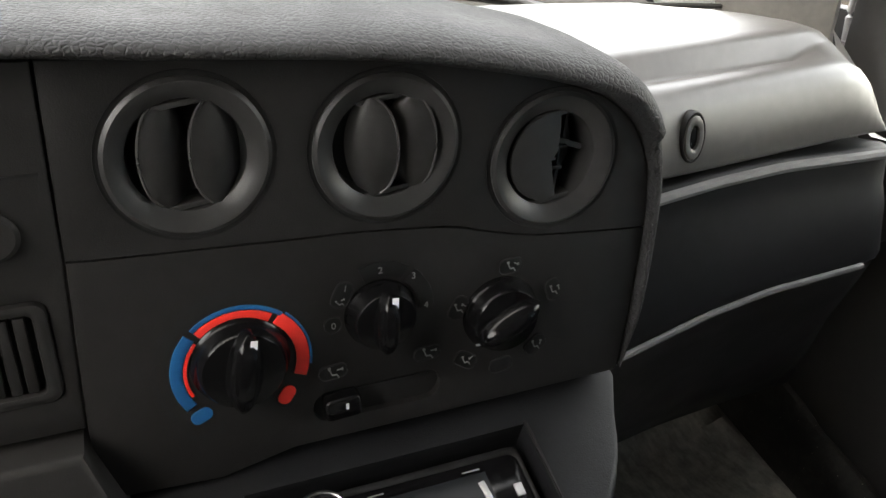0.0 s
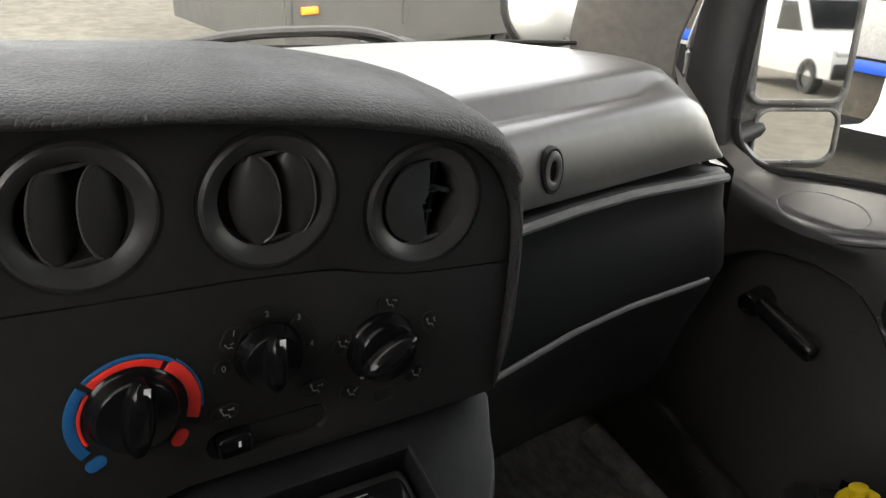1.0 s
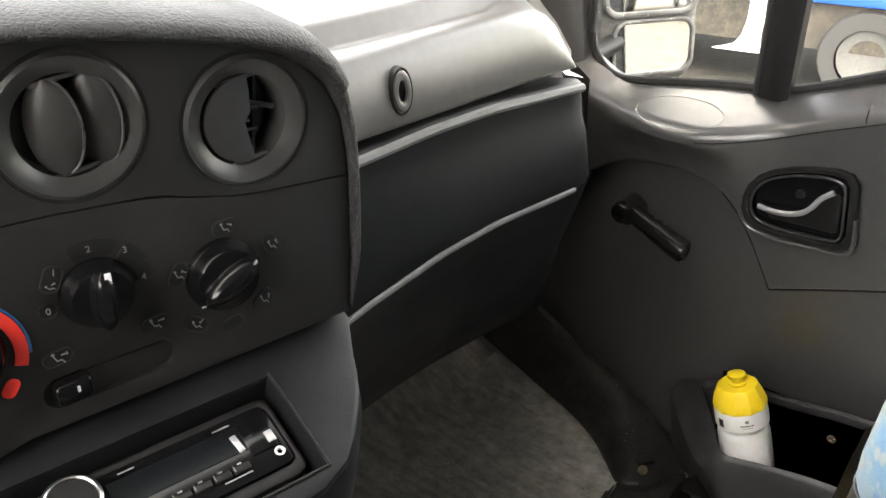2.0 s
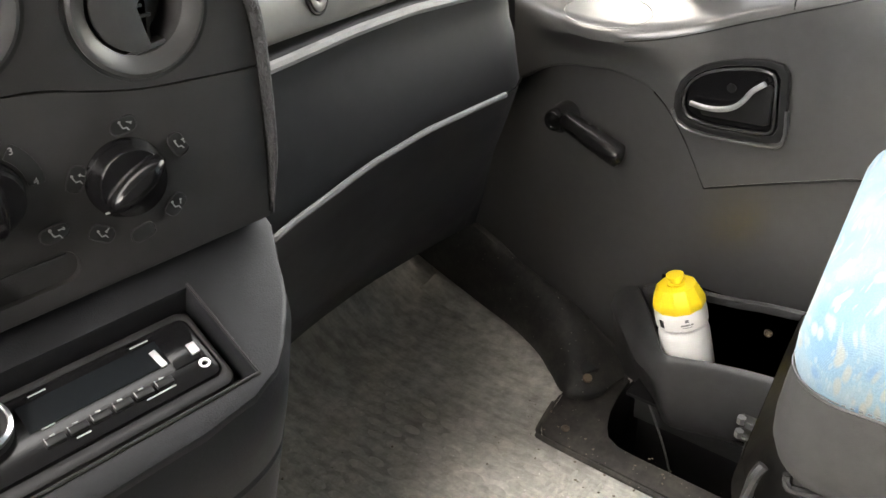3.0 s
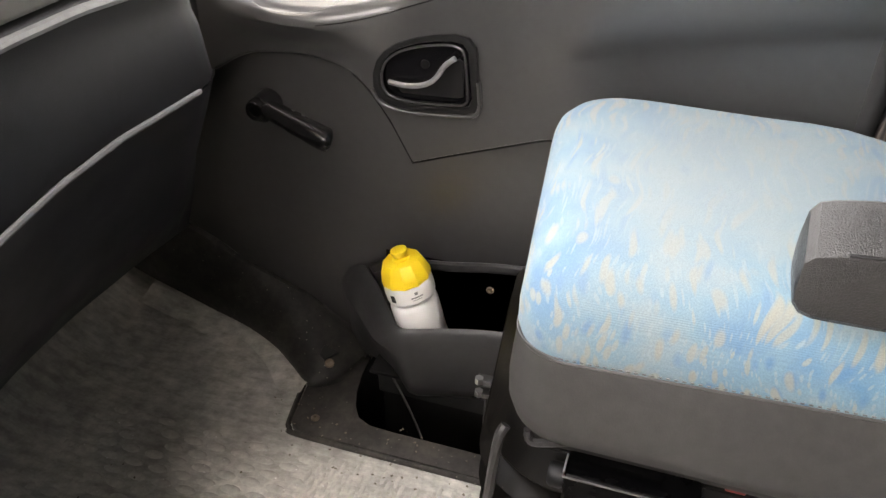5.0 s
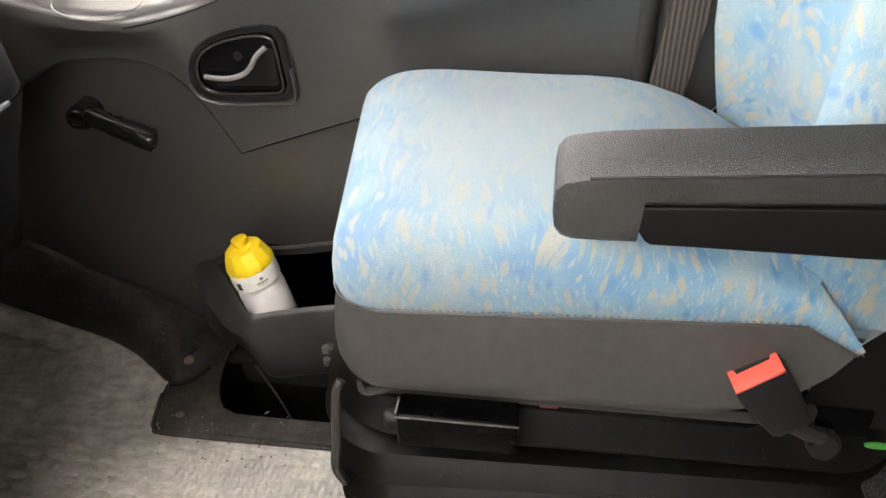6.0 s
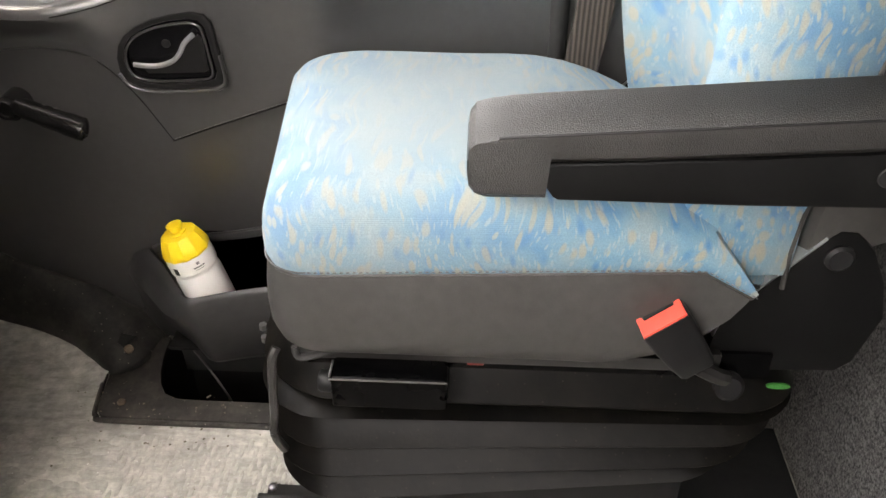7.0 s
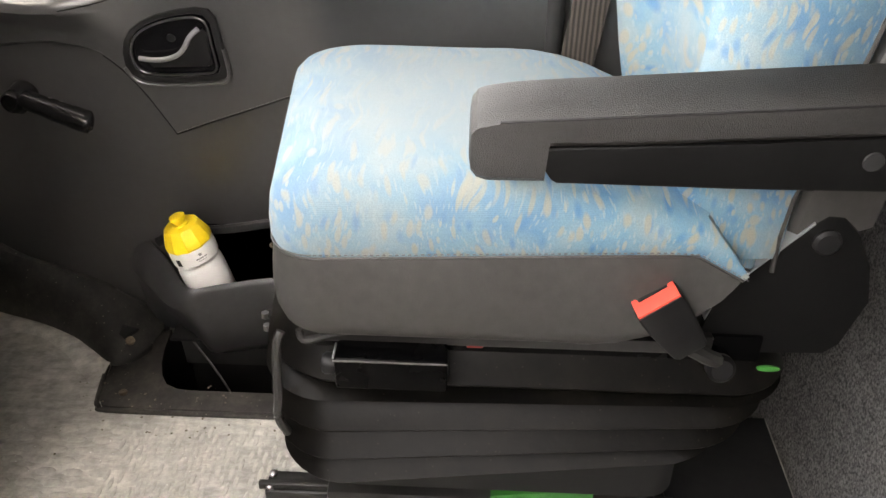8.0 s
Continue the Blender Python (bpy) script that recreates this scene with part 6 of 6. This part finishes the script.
# ---- sports bottle in the pocket ----
bottle = thing("sports_bottle", "white plastic sports bottle with yellow screw cap in the door pocket", "bottle")
bt = Matrix.Translation((0.994, 0.376, 0.349)) @ Matrix.Rotation(radians(-14), 4, "X") @ Matrix.Rotation(radians(-3), 4, "Y") @ Matrix.Diagonal((1.13, 1.13, 0.98, 1))
part("body", revolve([(0.0, -0.215), (0.033, -0.215), (0.036, -0.208), (0.0365, -0.15), (0.0366, -0.118), (0.0352, -0.110), (0.0332, -0.107), (0.0330, -0.103), (0.0345, -0.099), (0.0370, -0.096), (0.0372, -0.080), (0.0362, -0.068), (0.034, -0.064), (0.0, -0.063)], 40, bt), M_BOTTLE, bottle, "white squeeze bottle body")
capo = part("cap", revolve([(0.0360, -0.0665), (0.0372, -0.0645), (0.0374, -0.0555), (0.0362, -0.051), (0.0292, -0.0315), (0.0270, -0.0285), (0.0, -0.0270)], 11, bt), M_YELLOW, bottle, "yellow faceted drinking cap", auto=22)
part("nozzle", revolve([(0.0135, -0.0285), (0.0125, -0.025), (0.0088, -0.0235), (0.0085, -0.0175), (0.0122, -0.016), (0.0124, -0.0105), (0.010, -0.009), (0.0, -0.0085)], 24, bt), M_YELLOW, capo)


def wrap(u, v, n):
    a = radians(212) + u / 0.037
    return bt @ Vector(((0.0368 + n) * math.cos(a), (0.0368 + n) * math.sin(a), v))


def bar_on(u, v, w, h, mat):
    return part("print_bar", sheet([(u - w / 2, v - h / 2), (u, v - h / 2), (u + w / 2, v - h / 2), (u + w / 2, v + h / 2), (u, v + h / 2), (u - w / 2, v + h / 2)], [], lambda a, b, n: wrap(a, b, n + 0.0006), 0.0006, 0.0), mat, bottle)


bar_on(0.004, -0.084, 0.018, 0.0026, M_GREYPRINT)
bar_on(0.004, -0.0885, 0.014, 0.0010, M_GREYPRINT)
bar_on(0.004, -0.0765, 0.0050, 0.0050, M_GREYPRINT)
bar_on(-0.034, -0.084, 0.008, 0.014, M_BLACK)


# ---- outside ----
GZ = -0.75
gbm = bmesh.new()
gbm.faces.new([gbm.verts.new(p) for p in ((-400, -400, GZ), (400, -400, GZ), (400, 400, GZ), (-400, 400, GZ))])
tagged(part("ground", gbm, M_GRAVEL, smooth=False), "pale gravel yard around the parked vehicle", "ground", kind="structure")


def wheel(parent, at, r=0.33, w=0.2, axis=(1, 0, 0)):
    m = Matrix.Translation(at) @ Vector(axis).to_track_quat("Z", "Y").to_matrix().to_4x4()
    wob = part("wheel", revolve([(r * 0.62, -w / 2), (r * 0.95, -w / 2), (r, -w * 0.35), (r, w * 0.35), (r * 0.95, w / 2), (r * 0.62, w / 2)], 28, m, cap=False), M_TYRE, parent, "black tyre")
    part("rim", revolve([(r * 0.64, -w * 0.4), (r * 0.6, w * 0.35), (r * 0.3, w * 0.28), (0, w * 0.3)], 20, m), M_GREYBODY, wob)


def van(name, label, at, turn, paint, scale=1.0):
    """Small delivery van: bonnet, sloping screen, tall body. Length along its own y, front at +y."""
    v = thing(name, label, "van")
    v.matrix_world = Matrix.Translation(at) @ Matrix.Rotation(radians(turn), 4, "Z")
    side = [(-2.0, 0.35), (-2.05, 0.6), (-2.0, 1.7), (-1.9, 1.8), (0.35, 1.82), (0.6, 1.75), (1.15, 1.12), (1.9, 0.98), (2.1, 0.85), (2.15, 0.5), (2.1, 0.32)]
    rows = []
    for x, k in ((-0.86, 0.94), (-0.84, 0.99), (-0.78, 1.0), (0.78, 1.0), (0.84, 0.99), (0.86, 0.94)):
        rows.append([(x if z < 1.1 else x * (1 - 0.12 * (z - 1.1)), y * (0.985 + 0.015 * k), 0.35 + (z - 0.35) * k) for y, z in side])
    part("body", loft(rows, close_v=True, caps=True), paint, v, auto=30)
    part("windscreen", thicken(loft([[(-0.66, 0.655, 1.70), (0.66, 0.655, 1.70)], [(-0.74, 1.13, 1.175), (0.74, 1.13, 1.175)]]), 0.02), M_DARKGLASS, v)
    for s in (-1, 1):
        part("side_window", thicken(loft([[(s * 0.80, -0.1, 1.68), (s * 0.80, 0.52, 1.66)], [(s * 0.862, -0.1, 1.12), (s * 0.862, 0.98, 1.12)]]), 0.02), M_DARKGLASS, v)
        for y in (-1.3, 1.35):
            wheel(v, (s * 0.80, y, 0.32), axis=(s, 0, 0))
        part("headlight", box((0.32, 0.08, 0.16), (s * 0.62, 2.10, 0.80), None, 0.03), M_SILVER, v)
    part("bumper", box((1.66, 0.16, 0.28), (0, 2.12, 0.46), None, 0.05), M_BLACK, v)
    part("grille", box((0.7, 0.06, 0.12), (0, 2.14, 0.74), None, 0.02), M_BLACK, v)
    part("number_plate", box((0.50, 0.02, 0.11), (0, 2.215, 0.50), None, 0.005), M_PLATE, v, "plain yellow plate")
    return v


M_ORANGEWALL = grained("orange_steel", (0.62, 0.2, 0.06), 0.5, 40, 0.2, 0.3)
M_ROAD = make_dusty("wet_dark_asphalt", (0.016, 0.0155, 0.014), (0.05, 0.045, 0.035), 0.6, 0.9, 0.1)
rbm = bmesh.new()
rbm.faces.new([rbm.verts.new(p) for p in ((1.9, -9, GZ + 0.006), (30, -9, GZ + 0.006), (30, 5.2, GZ + 0.006), (2.4, 4.6, GZ + 0.006))])
tagged(part("road", rbm, M_ROAD, smooth=False), "dark damp asphalt lane beside the cab", "road", kind="structure")
M_SIDEVAN = make_dusty("muddy_dark_paint", (0.020, 0.018, 0.015), (0.07, 0.058, 0.04), 0.8, 0.6)
# lorry parked ahead, its dark side low over the gravel
lorry = thing("parked_lorry", "dark grey lorry body parked ahead of the windscreen", "lorry")
part("load_body", box((7.0, 2.4, 2.9), (6.75, 7.6, GZ + 1.85), None, 0.03), M_GREYBODY, lorry)
part("chassis_rail", box((6.8, 1.6, 0.3), (6.75, 7.6, GZ + 0.52), None, 0.02), M_BLACK, lorry)
for x in (4.4, 5.4, 8.8):
    wheel(lorry, (x, 6.6, GZ + 0.45), 0.45, 0.3, (0, -1, 0))
for x in (3.5, 5.75, 8.0):
    part("side_marker", box((0.16, 0.03, 0.06), (x, 6.385, GZ + 0.78), None, 0.005), M_ORANGE, lorry, "orange side marker")
for k in range(6):
    part("body_rib", box((0.05, 0.03, 2.5), (3.3 + 1.2 * k, 6.39, GZ + 1.85), None, 0.005), M_GREYBODY, lorry)

# vehicle beside the passenger window
side_van = van("parked_van", "dark grey van with a blue band parked beside the passenger window", (6.9, 3.2, GZ), 4, M_SIDEVAN)
M_SILVERPAINT = grained("dull_silver_paint", (0.20, 0.20, 0.195), 0.45, 50, 0.1, 0.4)
part("blue_band", box((0.03, 3.6, 0.085), (-0.905, -0.2, 0.72), None, 0.005), M_BLUEBAND, side_van, "blue stripe")
part("side_panel", box((0.02, 1.9, 0.40), (-0.885, -0.55, 0.98), None, 0.01), M_SILVERPAINT, side_van, "dull silver side panel")
part("corner_panel", loft([[(-0.92, y, z), (-0.90, y - w, z), (-0.86, y - w, z), (-0.88, y, z)] for z, y, w in ((0.68, -0.46, 0.10), (0.50, -0.45, 0.11), (0.38, -0.42, 0.13), (0.31, -0.36, 0.20), (0.26, -0.20, 0.36))], close_v=True, caps=True), M_CARBODY, side_van, "white bumper corner")
part("corner_pillar", box((0.03, 0.20, 0.34), (-0.90, -0.34, 1.38), None, 0.02), M_CARBODY, side_van, "white window pillar")
van("parked_van", "white small delivery van standing behind the cab", (1.05, -16.5, GZ), -30, M_CARBODY)
box_o = thing("container", "orange steel container standing behind the white van", "container")
part("walls", box((3.2, 2.4, 3.4), (6.0, -36.0, GZ + 1.7), None, 0.03), M_ORANGEWALL, box_o)
for k in range(7):
    part("rib", box((0.12, 0.06, 2.3), (4.8 + 0.4 * k, -34.77, GZ + 1.7), None, 0.02), M_ORANGEWALL, box_o)

# ---- door mirror outside ----
mirror = thing("door_mirror", "large black exterior door mirror with two glasses", "mirror")
M_MFRAME = make_dusty("weathered_mirror_plastic", (0.05, 0.05, 0.05), (0.2, 0.2, 0.19), 0.8, 0.5)
MC = Vector((1.36, 0.80, 0.888))
mz = Vector((-0.52, -0.85, 0.064)).normalized()
mx = Vector((0, 0, 1)).cross(mz).normalized()
my = mz.cross(mx)
mm = Matrix((mx, my, mz)).transposed().to_4x4()
mm.translation = MC
part("housing", sheet(rrect(0, -0.03, 0.105, 0.205, 0.04), [], lambda u, v, n: mm @ Vector((u, v, n - 0.004)), 0.07, 0.015), M_MFRAME, mirror)
part("main_frame", sheet(rrect(0, 0.03, 0.100, 0.135, 0.03), [rrect(0, 0.03, 0.090, 0.125, 0.024)], lambda u, v, n: mm @ Vector((u, v, n + 0.006)), 0.010, 0.003), M_MFRAME, mirror)
part("main_glass", sheet(rrect(0, 0.03, 0.091, 0.126, 0.024), [], lambda u, v, n: mm @ Vector((u, v, n - 0.0)), 0.003, 0.0), M_MIRROR, mirror, "main mirror glass")
part("wide_frame", sheet(rrect(0.008, -0.165, 0.088, 0.055, 0.03), [rrect(0.008, -0.165, 0.080, 0.047, 0.024)], lambda u, v, n: mm @ Vector((u, v, n + 0.006)), 0.010, 0.003), M_MFRAME, mirror)
part("wide_glass", sheet(rrect(0.008, -0.165, 0.081, 0.048, 0.024), [], lambda u, v, n: mm @ Vector((u, v, n)), 0.003, 0.0), M_MIRROR, mirror, "small wide-angle glass")
part("arm", tube([MC + Vector((-0.02, 0.04, -0.15)), Vector((1.16, 0.83, 0.72))], 0.02, 10), M_BLACK, mirror)

# round front mirror on the far pillar, wiper
M_OLDMIRROR = shader("clouded_mirror", (0.8, 0.8, 0.79), 0.42, 1.0)[0]
fm = thing("front_mirror", "round convex front mirror with bright glass beyond the windscreen", "mirror")
fmm = look((1.12, 1.22, 0.925), (0.0, 0.0, 1.3)) @ Matrix.Rotation(math.pi, 4, 'Y')
part("shell", revolve([(0.105, -0.01), (0.108, 0.005), (0.098, 0.012)], 32, fmm, cap=False), M_BLACK, fm)
part("glass", revolve([(0, 0.030), (0.05, 0.024), (0.09, 0.009), (0.10, 0.0)], 32, fmm, cap=False), M_OLDMIRROR, fm)
part("stem", tube([(1.15, 1.26, 0.92), (1.12, 1.16, 0.84), (1.08, 1.0, 0.80)], 0.012, 8), M_BLACK, fm)
M_WIPER = grained("faded_wiper_plastic", (0.05, 0.05, 0.05), 0.55, 300, 0.2, 0.3)
wiper = thing("wiper", "black windscreen wiper resting low on the glass", "wiper")
part("arm", tube(spline([(0.328, 1.22, 0.912), (0.407, 1.22, 0.92), (0.497, 1.21, 0.922), (0.614, 1.2, 0.916), (0.675, 1.19, 0.905), (0.72, 1.18, 0.888)], 5), 0.008, 8), M_WIPER, wiper)
part("blade", tube(spline([(0.323, 1.23, 0.908), (0.402, 1.23, 0.912), (0.492, 1.22, 0.915), (0.599, 1.21, 0.909), (0.698, 1.19, 0.892)], 5), 0.005, 8), M_WIPER, wiper)
part("pivot", box((0.10, 0.05, 0.035), (0.700, 1.200, 0.876), None, 0.008), M_BLACK, wiper)

# open skins face the inside of the cab
for ob in bpy.data.objects:
    if ob.name in ("control_panel", "vent_panel", "knee_panel", "floor", "pocket", "back_panel", "trim_panel", "end_panel", "screw_recess", "road", "panel"):
        ob.data.flip_normals()
